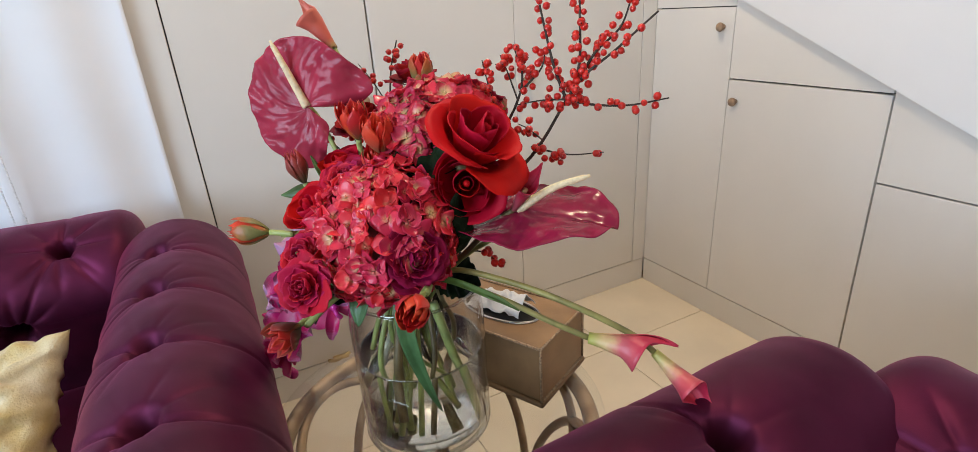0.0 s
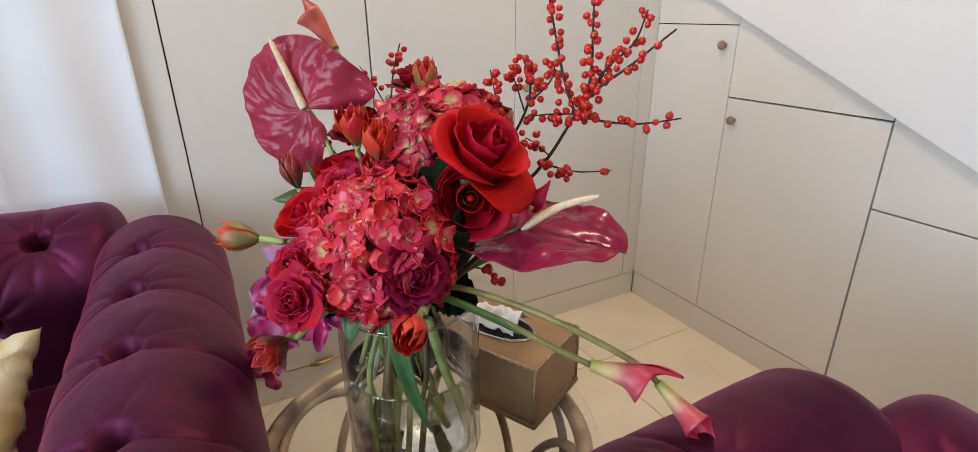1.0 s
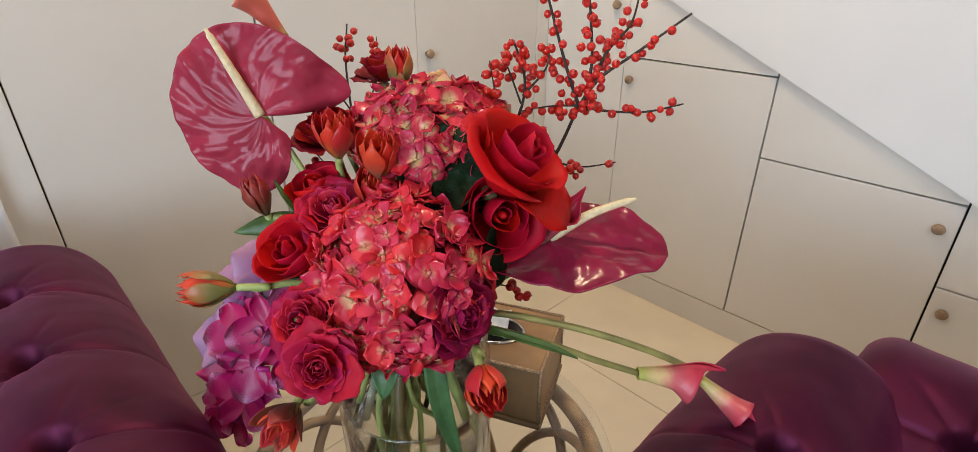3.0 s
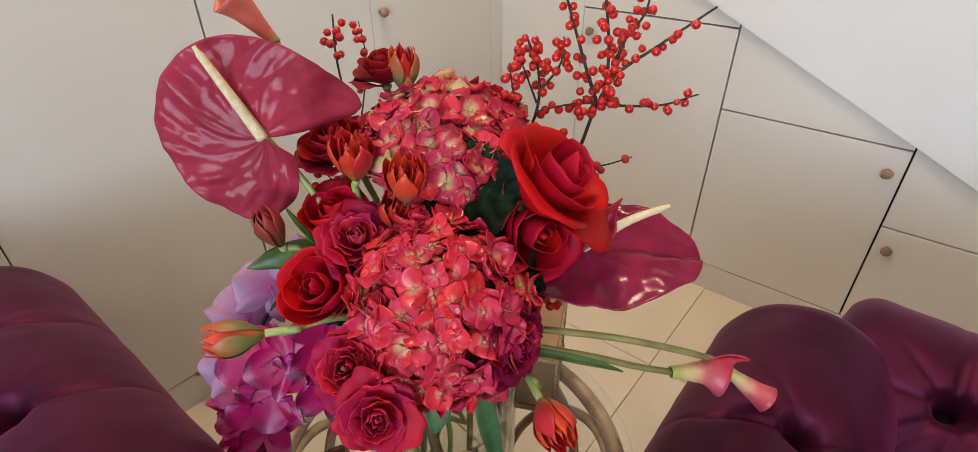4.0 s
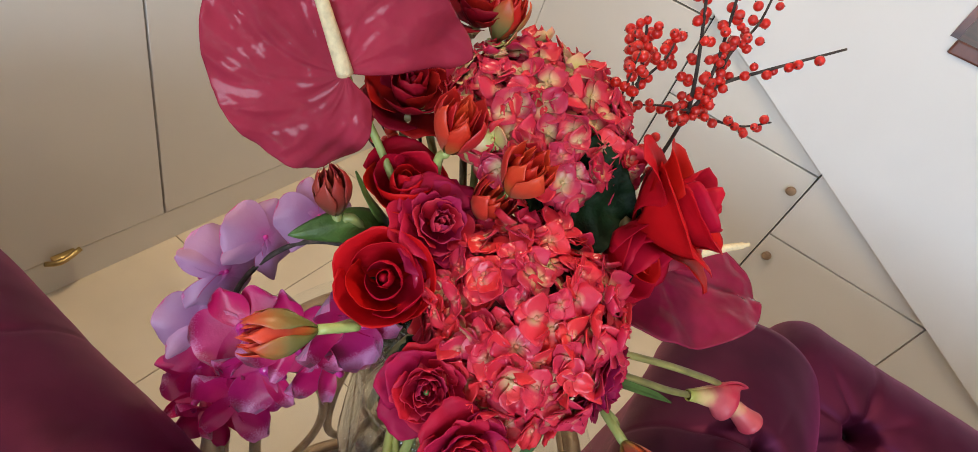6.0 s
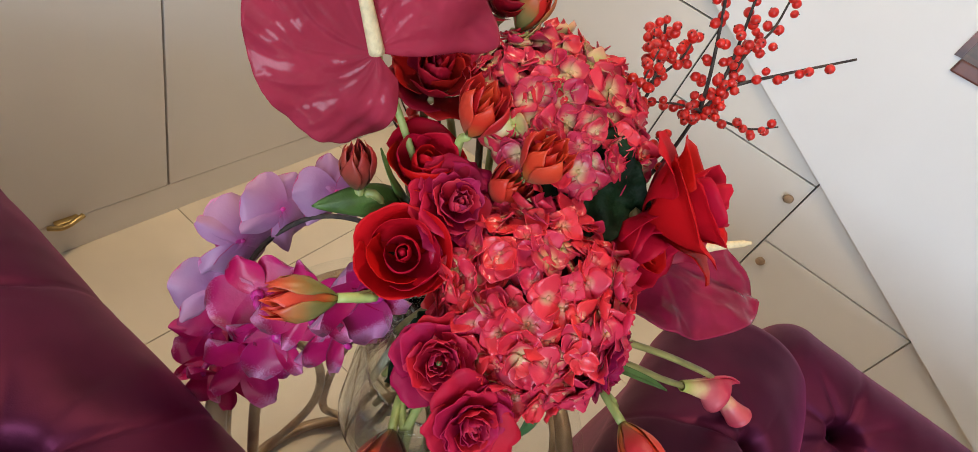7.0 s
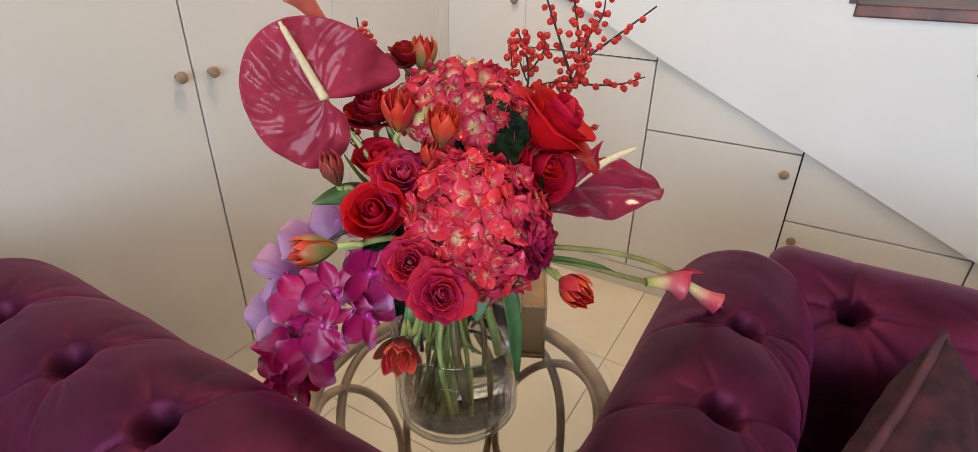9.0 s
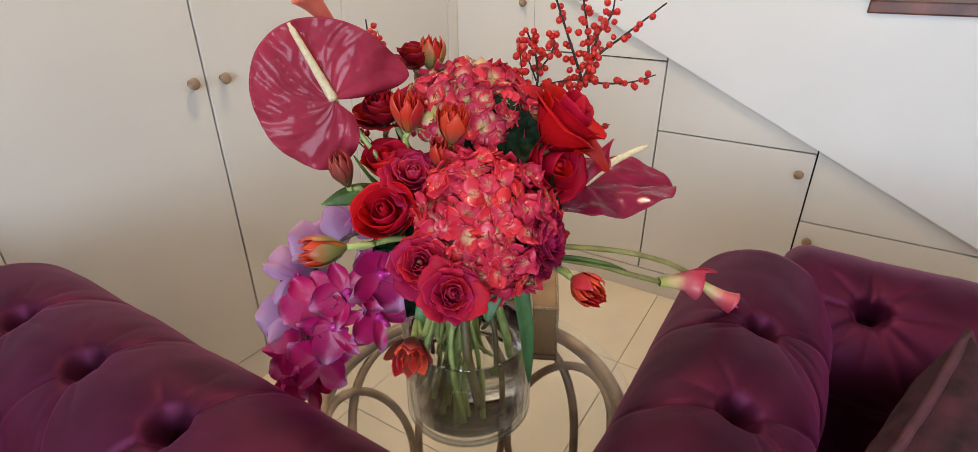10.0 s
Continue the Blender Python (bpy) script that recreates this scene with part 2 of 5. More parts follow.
for x0, x1, knobs in BACK_DOORS:
    door = part("door", box((x0, WY, 0.105), (x1, WY + 0.02, 2.296), 0.0018), M_LACQUER, wardrobe, smooth=False)
    for kx in knobs:
        part("knob", knob_bm((kx + 0.003, WY, 0.924), (0, -1, 0)), M_KNOB, door, "turned oak knob")

# cabinets under the stairs
def slope(y):
    return 0.902 + 0.478 * (y - 0.857)


cupboard = thing("under_stair_cupboard", (WX, 0.6, 0), "cream lacquered cupboard stepping down under the stairs, with wooden knobs", "cupboard")
# Dark sheet behind the cupboard doors, coloured as shade in their gaps.
part("carcass", prism([(WY, 0), (WY, slope(WY)), (-1.0, slope(-1.0)), (-1.0, 0)], "x", WX + 0.024, WX + 0.05), M_GAPSHADE, cupboard, smooth=False)
part("plinth", box((WX + 0.003, -1.0, 0.0), (WX + 0.022, WY + 0.001, 0.101), 0.0015), M_LACQUER, cupboard, smooth=False)
COLS = [(1.71, 1.3685, 1.112, [(1.409, 1.051)], 0.0015), (1.3675, 0.872, 0.889, [(1.333, 0.820)], 0.003), (0.868, 0.380, 0.655, [(0.414, 0.588)], 0.003), (0.376, -0.115, 0.430, [(0.342, 0.370)], 0.003), (-0.119, -0.61, 0.18, [], 0.003)]
for y1, y0, top, knobs, gap in COLS:
    door = part("door", box((WX, y0 + 0.0005, 0.105), (WX + 0.02, y1 - 0.0005, top - 0.002), 0.0016), M_LACQUER, cupboard, smooth=False)
    for ky, kz in knobs:
        part("knob", knob_bm((WX, ky, kz), (-1, 0, 0)), M_KNOB, door, "turned oak knob")
    part("filler_panel", prism([(y1 - 0.0005, top + gap), (y1 - 0.0005, slope(y1) + 0.03), (y0 + 0.0005, slope(y0) + 0.03), (y0 + 0.0005, top + gap)], "x", WX + 0.001, WX + 0.02), M_LACQUER, cupboard, smooth=False)

# staircase above them
stair = thing("staircase", (2.2, 0.5, 0), "white plastered staircase side with dark red-brown wooden treads", "staircase")
RISE, RUN = 0.156, 0.326
profile = [(-1.2, slope(-1.2)), (WY, slope(WY))]
for k in range(3, -6, -1):
    y = 0.36 + RUN * k
    profile += [(min(y, WY), 1.063 + RISE * k), (max(y - RUN, -1.2), 1.063 + RISE * k)]
profile = [p for p in profile if p[0] <= WY and p[0] >= -1.2 and p[1] >= slope(-1.2)]
part("stringer", prism(profile, "x", WX - 0.022, 2.88), M_WALL, stair, smooth=False)
for k in range(-3, 4):
    y = 0.36 + RUN * k
    part("tread", box((WX - 0.03, y - RUN - 0.02, 1.063 + RISE * k), (2.88, y, 1.063 + RISE * k + 0.032), 0.004), M_WOOD, stair, "red-brown polished wooden tread", smooth=False)
    part("riser", box((WX - 0.026, y - RUN, 1.063 + RISE * (k - 1) + 0.032), (2.88, y - RUN + 0.018, 1.063 + RISE * k)), M_WOOD, stair, smooth=False)


# curtain with soft folds
def curtain_f(u, v):
    x = -1.45 + 1.525 * u
    wob = 0.010 * math.sin(x * 34 + 0.6 * math.sin(v * 3)) + 0.008 * math.sin(x * 13 + 1.3) + 0.004 * noise.noise((x * 9, v * 3, 0))
    return (x, WY - 0.028 + wob * (0.35 + 0.65 * (1 - v)), 0.02 + 2.4 * v)


curtain = tagged(part("curtain", thicken(grid(160, 24, curtain_f), 0.002), M_CURTAIN), "white cloth curtain hanging in soft folds", "curtain", kind="")
chain = thing("blind_chain", (-0.25, WY - 0.07, 0.7), "white beaded pull chain hanging before the curtain", "chain")
bead = mesh_of("bead", ball(0.0028, 8), M_BEAD)
for k in range(120):
    for side in (-0.0, 0.022):
        shared("bead", bead, chain, Matrix.Translation((-0.252 + side, WY - 0.06, 0.62 + 0.0068 * k)))
part("cord", merge(tube([(-0.252, WY - 0.06, 0.62), (-0.252, WY - 0.06, 1.5)], 0.0009, 5, 4), tube([(-0.23, WY - 0.06, 0.62), (-0.23, WY - 0.06, 1.5)], 0.0009, 5, 4)), M_BEAD, chain)
latch = tagged(part("floor_latch", merge(box((0.375, WY - 0.018, 0.105), (0.425, WY - 0.001, 0.117), 0.003), tube([(0.36, WY - 0.012, 0.112), (0.385, WY - 0.03, 0.118), (0.43, WY - 0.02, 0.124)], 0.006, 8, 10)), M_BRASS), "small brass catch at the foot of the wardrobe", "latch")

# ---- sofas ----
def seg_dist(p, a, b):
    ab, ap = (b[0] - a[0], b[1] - a[1]), (p[0] - a[0], p[1] - a[1])
    t = max(0, min(1, (ab[0] * ap[0] + ab[1] * ap[1]) / (ab[0] ** 2 + ab[1] ** 2)))
    return math.hypot(ap[0] - t * ab[0], ap[1] - t * ab[1])


def roll_profile(half, top, seat):
    """Places across a rolled arm or back, from the outer foot over the roll to the seat: (across, height)."""
    pts = [(half * 0.78, 0.06), (half * 0.80, 0.30), (half * 0.80, top - 0.25), (half * 0.86, top - 0.20)]
    r = half
    for k in range(0, 25):
        a = radians(-25 + 230 * k / 24)
        pts.append((r * math.cos(a), top - 0.125 + 0.125 * math.sin(a)))
    pts += [(-half * 0.84, top - 0.24), (-half * 0.82, seat)]
    return pts


def padded(name, frame_m, length, half, top, seat, buttons, creases, parent, nu=250, ends=0.045, amp=0.0046, pit=0.019, folds=0.0065):
    """A buttoned roll: u runs along its length, w is the way over the roll from its apex (towards the seat is plus)."""
    prof = [Vector((0, a, z)) for a, z in roll_profile(half, top, seat)]
    dense = smooth_path(prof, 210)
    arc = [0.0]
    for a, b in zip(dense, dense[1:]):
        arc.append(arc[-1] + (b - a).length)
    apex = arc[max(range(len(dense)), key=lambda i: dense[i].z)]
    normals = []
    for i in range(len(dense)):
        d = (dense[min(i + 1, len(dense) - 1)] - dense[max(i - 1, 0)]).normalized()
        normals.append(Vector((0, d.z, -d.y)) * -1)
    mid = sum(dense, Vector()) / len(dense)
    normals = [n if (p - mid).dot(n) > 0 else -n for n, p in zip(normals, dense)]

    def f(u, v):
        i = int(round(v * (len(dense) - 1)))
        s, w = u * length, arc[i] - apex
        dm = min([seg_dist((s, w), a, b) for a, b in creases] or [1])
        near = min([math.hypot(s - bs, w - bw) for bs, bw in buttons] or [1])
        fade = 0.22 + 0.78 * math.exp(-(near / 0.075) ** 2)
        h = amp * (1 - math.exp(-dm / 0.032)) * 1.5 * fade + amp * 1.5 * (1 - fade) - 0.0065 * math.exp(-(dm / 0.0040) ** 2) * fade
        for bs, bw in buttons:
            q = math.hypot(s - bs, w - bw)
            h -= 3.3 * pit * math.exp(-(q / pit) ** 3) + 0.007 * math.exp(-(q / 0.045) ** 2)
            if q < 0.13:
                ang = math.atan2(w - bw, s - bs)
                h -= folds * (1 - abs(math.sin(ang * 4 + 2 * bs))) ** 2.5 * math.exp(-((q - 0.05) / 0.038) ** 2)
        h += 0.0025 * noise.noise((s * 9, w * 9, half * 40)) + 0.0012 * noise.noise((s * 26, w * 20, 3))
        edge = min(s, length - s)
        h -= ends * (1 - math.sqrt(max(0.0, 1 - max(0, 1 - edge / ends) ** 2)))
        p = dense[i] + normals[i] * h
        return frame_m @ Vector((s, p.y, p.z))

    bm = grid(nu, len(dense), f)
    bm.verts.ensure_lookup_table()
    for col in (0, nu - 1):
        bm.faces.new([bm.verts[col * len(dense) + j] for j in range(len(dense))])
    bmesh.ops.recalc_face_normals(bm, faces=bm.faces[:])
    body = part(name, bm, M_VELVET, parent)
    for bs, bw in buttons:
        i = min(range(len(arc)), key=lambda k: abs(arc[k] - apex - bw))
        p = dense[i] - normals[i] * (3.3 * pit + 0.002)
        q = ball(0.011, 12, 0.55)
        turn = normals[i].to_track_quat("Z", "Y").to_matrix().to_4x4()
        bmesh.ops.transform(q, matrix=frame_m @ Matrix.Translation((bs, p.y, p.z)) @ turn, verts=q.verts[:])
        part("button", q, M_BUTTON, body, "velvet covered button, near black for the shade in its pit")
    return body


def sofa(name, label, arm_m, arm_len, arm_first, back_m, back_len, back_first, back_top, arm_top=0.758):
    so = thing(name, (arm_m.translation.x, arm_m.translation.y, 0), label, "sofa", "pair of buttoned sofas")
    sp = 0.182
    tops = [(arm_first + sp * k, 0.025) for k in range(-1, 8) if 0.10 < arm_first + sp * k < arm_len - 0.03]
    inner = [(s + sp / 2, 0.20) for s, w in tops if s + sp / 2 < arm_len - 0.05]
    creases = [((s, 0.025), (s + 0.035, -0.07)) for s, w in tops] + [((s + 0.035, -0.07), (s + 0.03, -0.5)) for s, w in tops]
    for s, w in tops:
        creases += [((s, w), (s + sp / 2, 0.20)), ((s, w), (s - sp / 2, 0.20))]
    creases += [((s, w), (s, 0.6)) for s, w in inner]
    padded("arm", arm_m, arm_len, 0.118, arm_top, 0.40, tops + inner, creases, so, pit=0.019, folds=0.002)
    sp = 0.21
    tops = [(back_first + sp * k, 0.09) for k in range(0, 9) if back_first + sp * k < back_len - 0.03]
    inner = [(s + sp / 2, 0.27) for s, w in tops if s + sp / 2 < back_len - 0.05]
    creases = [((s, 0.09), (s, -0.5)) for s, w in tops]
    for s, w in tops:
        creases += [((s, w), (s + sp / 2, 0.27)), ((s, w), (s - sp / 2, 0.27))]
    creases += [((s, w), (s, 0.6)) for s, w in inner]
    padded("backrest", back_m, back_len, 0.14, back_top, 0.40, tops + inner, creases, so)
    return so


def axes(o, along, across):
    a, c = Vector(along), Vector(across)
    m = Matrix.Identity(4)
    for r in range(3):
        m[r][0], m[r][1], m[r][2], m[r][3] = a[r], c[r], (0, 0, 1)[r], o[r]
    return m


# arm of the sofa by the curtain runs from the back towards the viewer; outer side towards +x
left = sofa("buttoned_sofa", "plum velvet buttoned sofa with rolled arms, standing before the curtain", axes((0.062, 1.47, 0), (0, -1, 0), (1, 0, 0)), 1.0, 0.19, axes((-0.012, 1.545, 0), (-0.9988, 0.05, 0), (0.05, 0.9988, 0)), 1.15, 0.13, 0.767)
part("seat", box((-1.15, 0.52, 0.12), (-0.04, 1.45, 0.44), 0.05, 4), M_VELVET, left)
for fx, fy in ((0.05, 0.56), (0.05, 1.44), (-1.08, 0.60), (-1.08, 1.52)):
    part("foot", lathe([(0.0, 0.0), (0.02, 0.0), (0.03, 0.065), (0.0, 0.065)], (fx, fy, 0), 16), M_WOOD, left, "turned wooden foot")
right = sofa("buttoned_sofa", "plum velvet buttoned sofa with rolled arms, standing before the stair cupboard", axes((0.822, 0.425, 0), (-1, 0, 0), (0, 1, 0)), 0.80, 0.242, axes((0.846, 0.402, 0), (0, -1, 0), (1, 0, 0)), 1.22, 0.137, 0.729, 0.742)
part("seat", box((0.0, -0.82, 0.12), (0.76, 0.31, 0.44), 0.05, 4), M_VELVET, right)
for fx, fy in ((0.06, 0.43), (0.86, 0.43), (0.06, -0.76), (0.86, -0.76)):
    part("foot", lathe([(0.0, 0.0), (0.02, 0.0), (0.03, 0.065), (0.0, 0.065)], (fx, fy, 0), 16), M_WOOD, right, "turned wooden foot")


def cushion(name, m, size, thick, material, piping, label, wrinkle):
    c = thing(name, m.translation, label, "cushion")
    def shape(u, v, s):
        a, b = 2 * u - 1, 2 * v - 1
        x, y = a * size / 2 * (0.90 + 0.10 * b * b), b * size / 2 * (0.90 + 0.10 * a * a)
        z = s * thick / 2 * (max(0, (1 - a ** 4) * (1 - b ** 4))) ** 0.55
        z += wrinkle * (noise.noise((a * 3.2 + s, b * 3.2, s)) + 0.45 * noise.noise((a * 8 + s, b * 7, s))) * (1 - max(abs(a), abs(b)) ** 6)
        z += wrinkle * 0.9 * (0.25 - abs(noise.noise((a * 4.5 + b * 2, b * 1.6 - s, 4 + s)))) * (1 - max(abs(a), abs(b)) ** 8)
        z += wrinkle * 0.55 * (0.3 - abs(noise.noise((a * 9 - b * 3, b * 5 + s, 14 + s)))) * (1 - max(abs(a), abs(b)) ** 8)
        x += wrinkle * 0.35 * noise.noise((a * 6, b * 6, 8))
        y += wrinkle * 0.35 * noise.noise((a * 6, b * 6, 18))
        return m @ Vector((x, y, z))
    bm = merge(grid(60, 60, lambda u, v: shape(u, v, 1)), grid(60, 60, lambda u, v: shape(u, v, -1)))
    bmesh.ops.remove_doubles(bm, verts=bm.verts[:], dist=0.0008)
    bmesh.ops.recalc_face_normals(bm, faces=bm.faces[:])
    part("cover", bm, material, c)
    if piping:
        edge = [(k / 15, 0) for k in range(15)] + [(1, k / 15) for k in range(15)] + [(1 - k / 15, 1) for k in range(15)] + [(0, 1 - k / 15) for k in range(15)]
        part("piping", tube([shape(u, v, 0) for u, v in edge], 0.006, 8, close=True), piping, c, "corded edge")
    return c


def upright(o, along, up):
    """A pose whose x goes along, y up and z between."""
    a = Vector(along).normalized()
    u = Vector(up)
    u = (u - a * u.dot(a)).normalized()
    n = a.cross(u)
    m = Matrix.Identity(4)
    for r in range(3):
        m[r][0], m[r][1], m[r][2], m[r][3] = a[r], u[r], n[r], o[r]
    return m


def by_corner(tip, e1, e2, size):
    """The pose of a cushion whose one corner is at tip and whose sides run along e1 and e2 from it."""
    e1 = Vector(e1).normalized()
    e2 = Vector(e2)
    e2 = (e2 - e1 * e2.dot(e1)).normalized()
    return upright(Vector(tip) + (e1 + e2) * size / 2, e1, e2)


cushion("cushion", by_corner((-0.105, 1.190, 0.680), (-0.20, -0.72, -0.66), (-0.85, 0.12, -0.30), 0.36), 0.36, 0.13, M_PILLOW_Y, None, "creased pale yellow jacquard cushion lying on the sofa seat", 0.030)
cushion("cushion", by_corner((0.640, 0.186, 0.775), (0.05, -0.50, -0.86), (-0.85, 0.20, -0.48), 0.36), 0.36, 0.13, M_PILLOW_M, M_PIPING, "dark mauve woven cushion with corded edge on the sofa seat", 0.006)

# ---- side table ----
TX, TY, TZ = 0.401, 0.775, 0.575
table = thing("side_table", (TX, TY, 0), "round glass-topped side table with antique bronze ring base", "table")
def ring_points(r, z, n=72):
    return [(TX + r * math.cos(2 * math.pi * k / n), TY + r * math.sin(2 * math.pi * k / n), z) for k in range(n)]


part("glass_top", lathe([(0, -0.010), (0.255, -0.010), (0.2575, -0.008), (0.258, -0.005), (0.2575, -0.002), (0.255, 0.0), (0, 0.0)], (TX, TY, TZ), 96), M_TABLEGLASS, table, "clear glass top").visible_shadow = False
part("top_ring", tube(ring_points(0.238, TZ - 0.024), 0.013, 10, close=True), M_BRONZE, table, "bronze ring")
part("foot_ring", tube(ring_points(0.235, 0.014), 0.012, 10, close=True), M_BRONZE, table, "bronze ring")
for k in range(6):
    a0 = radians(60 * k + 12)
    pts = []
    for q in range(64):
        b = 2 * math.pi * q / 64
        z = 0.285 + 0.258 * math.sin(b)
        r = 0.236 - 0.05 * math.sin(math.pi * z / 0.57)
        a = a0 + radians(58) * math.cos(b)
        pts.append((TX + r * math.cos(a), TY + r * math.sin(a), z))
    part("loop", tube(pts, 0.008, 8, close=True), M_BRONZE, table, "bent bronze loop")

# ---- tissue box ----
U, V = Vector((0.897, 0.442, 0)), Vector((-0.442, 0.897, 0))
BO = Vector((0.541, 0.694, TZ))
def boxm(lo, hi, bevel):
    bm = box(lo, hi, bevel, 2)
    m = Matrix(((U.x, V.x, 0, BO.x), (U.y, V.y, 0, BO.y), (0, 0, 1, BO.z), (0, 0, 0, 1)))
    bmesh.ops.transform(bm, matrix=m, verts=bm.verts[:])
    return bm


def in_box(x, y, z):
    return BO + U * x + V * y + Vector((0, 0, z))


BW, BL, BH = 0.138, 0.235, 0.106
tissue_box = thing("tissue_box", BO + U * BW / 2 + V * BL / 2, "tan leather tissue box with beaded seams on the glass table", "tissue box")
part("base", boxm((-0.004, -0.004, 0.0), (BW + 0.004, BL + 0.004, 0.009), 0.003), M_LEATHER, tissue_box, smooth=False)
part("body", boxm((0, 0, 0.009), (BW, BL, BH), 0.004), M_LEATHER, tissue_box, smooth=False)
for a, b in (((0, 0, BH), (BW, 0, BH)), ((BW, 0, BH), (BW, BL, BH)), ((0, 0, BH), (0, BL, BH)), ((0, BL, BH), (BW, BL, BH)), ((0, 0, 0.01), (BW, 0, 0.01)), ((BW, 0, 0.01), (BW, BL, 0.01)), ((0, 0, 0.01), (0, 0, BH)), ((BW, 0, 0.01), (BW, 0, BH))):
    part("seam", tube([in_box(*a), in_box(*b)], 0.0022, 6, 2), M_STITCH, tissue_box, "beaded seam")
oval = [in_box(BW / 2 + 0.036 * math.cos(2 * math.pi * k / 40), BL / 2 + 0.072 * math.sin(2 * math.pi * k / 40), BH + 0.001) for k in range(40)]
part("opening_ring", tube(oval, 0.003, 8, close=True), M_STEEL, tissue_box, "polished oval ring")
# Flat dark face painted as the shaded inside; the body has no hole.
slot = bmesh.new()
slot.faces.new([slot.verts.new(p + Vector((0, 0, 0.0012))) for p in oval])
part("opening", slot, M_GAPSHADE, tissue_box, smooth=False)


def tissue_f(u, v):
    a, b = u - 0.5, v - 0.5
    lift = 0.034 * math.exp(-(a * a) * 6) * (1 - 0.8 * v * v)
    p = in_box(BW / 2 + a * 0.055 + 0.008 * noise.noise((u * 4, v * 4, 1)), BL / 2 + b * 0.105, BH + 0.003 + lift + 0.012 * abs(noise.noise((u * 5, v * 6, 7))))
    return p


part("tissue", thicken(grid(22, 30, tissue_f), 0.0006), M_PAPER, tissue_box, "crumpled white tissue")

# ---- vase ----
VX, VY, VR, VH = 0.383, 0.765, 0.0935, 0.235
vase = thing("glass_vase", (VX, VY, TZ), "clear glass cylinder vase two thirds full of water", "vase")
part("glass_wall", lathe([(0, 0.001), (VR - 0.006, 0.001), (VR - 0.001, 0.005), (VR, 0.012), (VR, 0.10), (VR, 0.19), (VR - 0.003, 0.215), (VR - 0.004, VH - 0.004), (VR - 0.0055, VH), (VR - 0.007, VH - 0.004), (VR - 0.006, 0.21), (VR - 0.0045, 0.19), (VR - 0.0045, 0.02), (VR - 0.012, 0.014), (0, 0.013)], (VX, VY, TZ), 72), M_GLASS, vase).visible_shadow = False
part("water", lathe([(0, 0.0135), (VR - 0.013, 0.0145), (VR - 0.0052, 0.021), (VR - 0.0052, 0.138), (VR - 0.009, 0.1365), (0, 0.1365)], (VX, VY, TZ), 64), M_WATER, vase, "clear water").visible_shadow = False

def vase_ring(r, z, n=72):
    return [(VX + r * math.cos(2 * math.pi * k / n), VY + r * math.sin(2 * math.pi * k / n), TZ + z) for k in range(n)]


# Gloss rings added in place of bright refraction lines in glass and water.
part("rim", tube(vase_ring(VR - 0.0055, VH), 0.0026, 8, close=True), M_EDGEGLINT, vase, "polished glass rim").visible_shadow = False
part("water_line_glint", tube(vase_ring(VR - 0.0068, 0.1375), 0.0016, 8, close=True), M_EDGEGLINT, vase, "added gloss ring for the bright water line").visible_shadow = False
part("foot_ring", tube(vase_ring(VR - 0.004, 0.0085), 0.0044, 8, close=True), M_EDGEGLINT, vase, "thick glass foot, gloss ring added for its bright edge").visible_shadow = False
part("base_glint", tube(vase_ring(VR - 0.010, 0.020), 0.0028, 8, close=True), M_EDGEGLINT, vase, "thick glass base, gloss ring added for its bright edge").visible_shadow = False

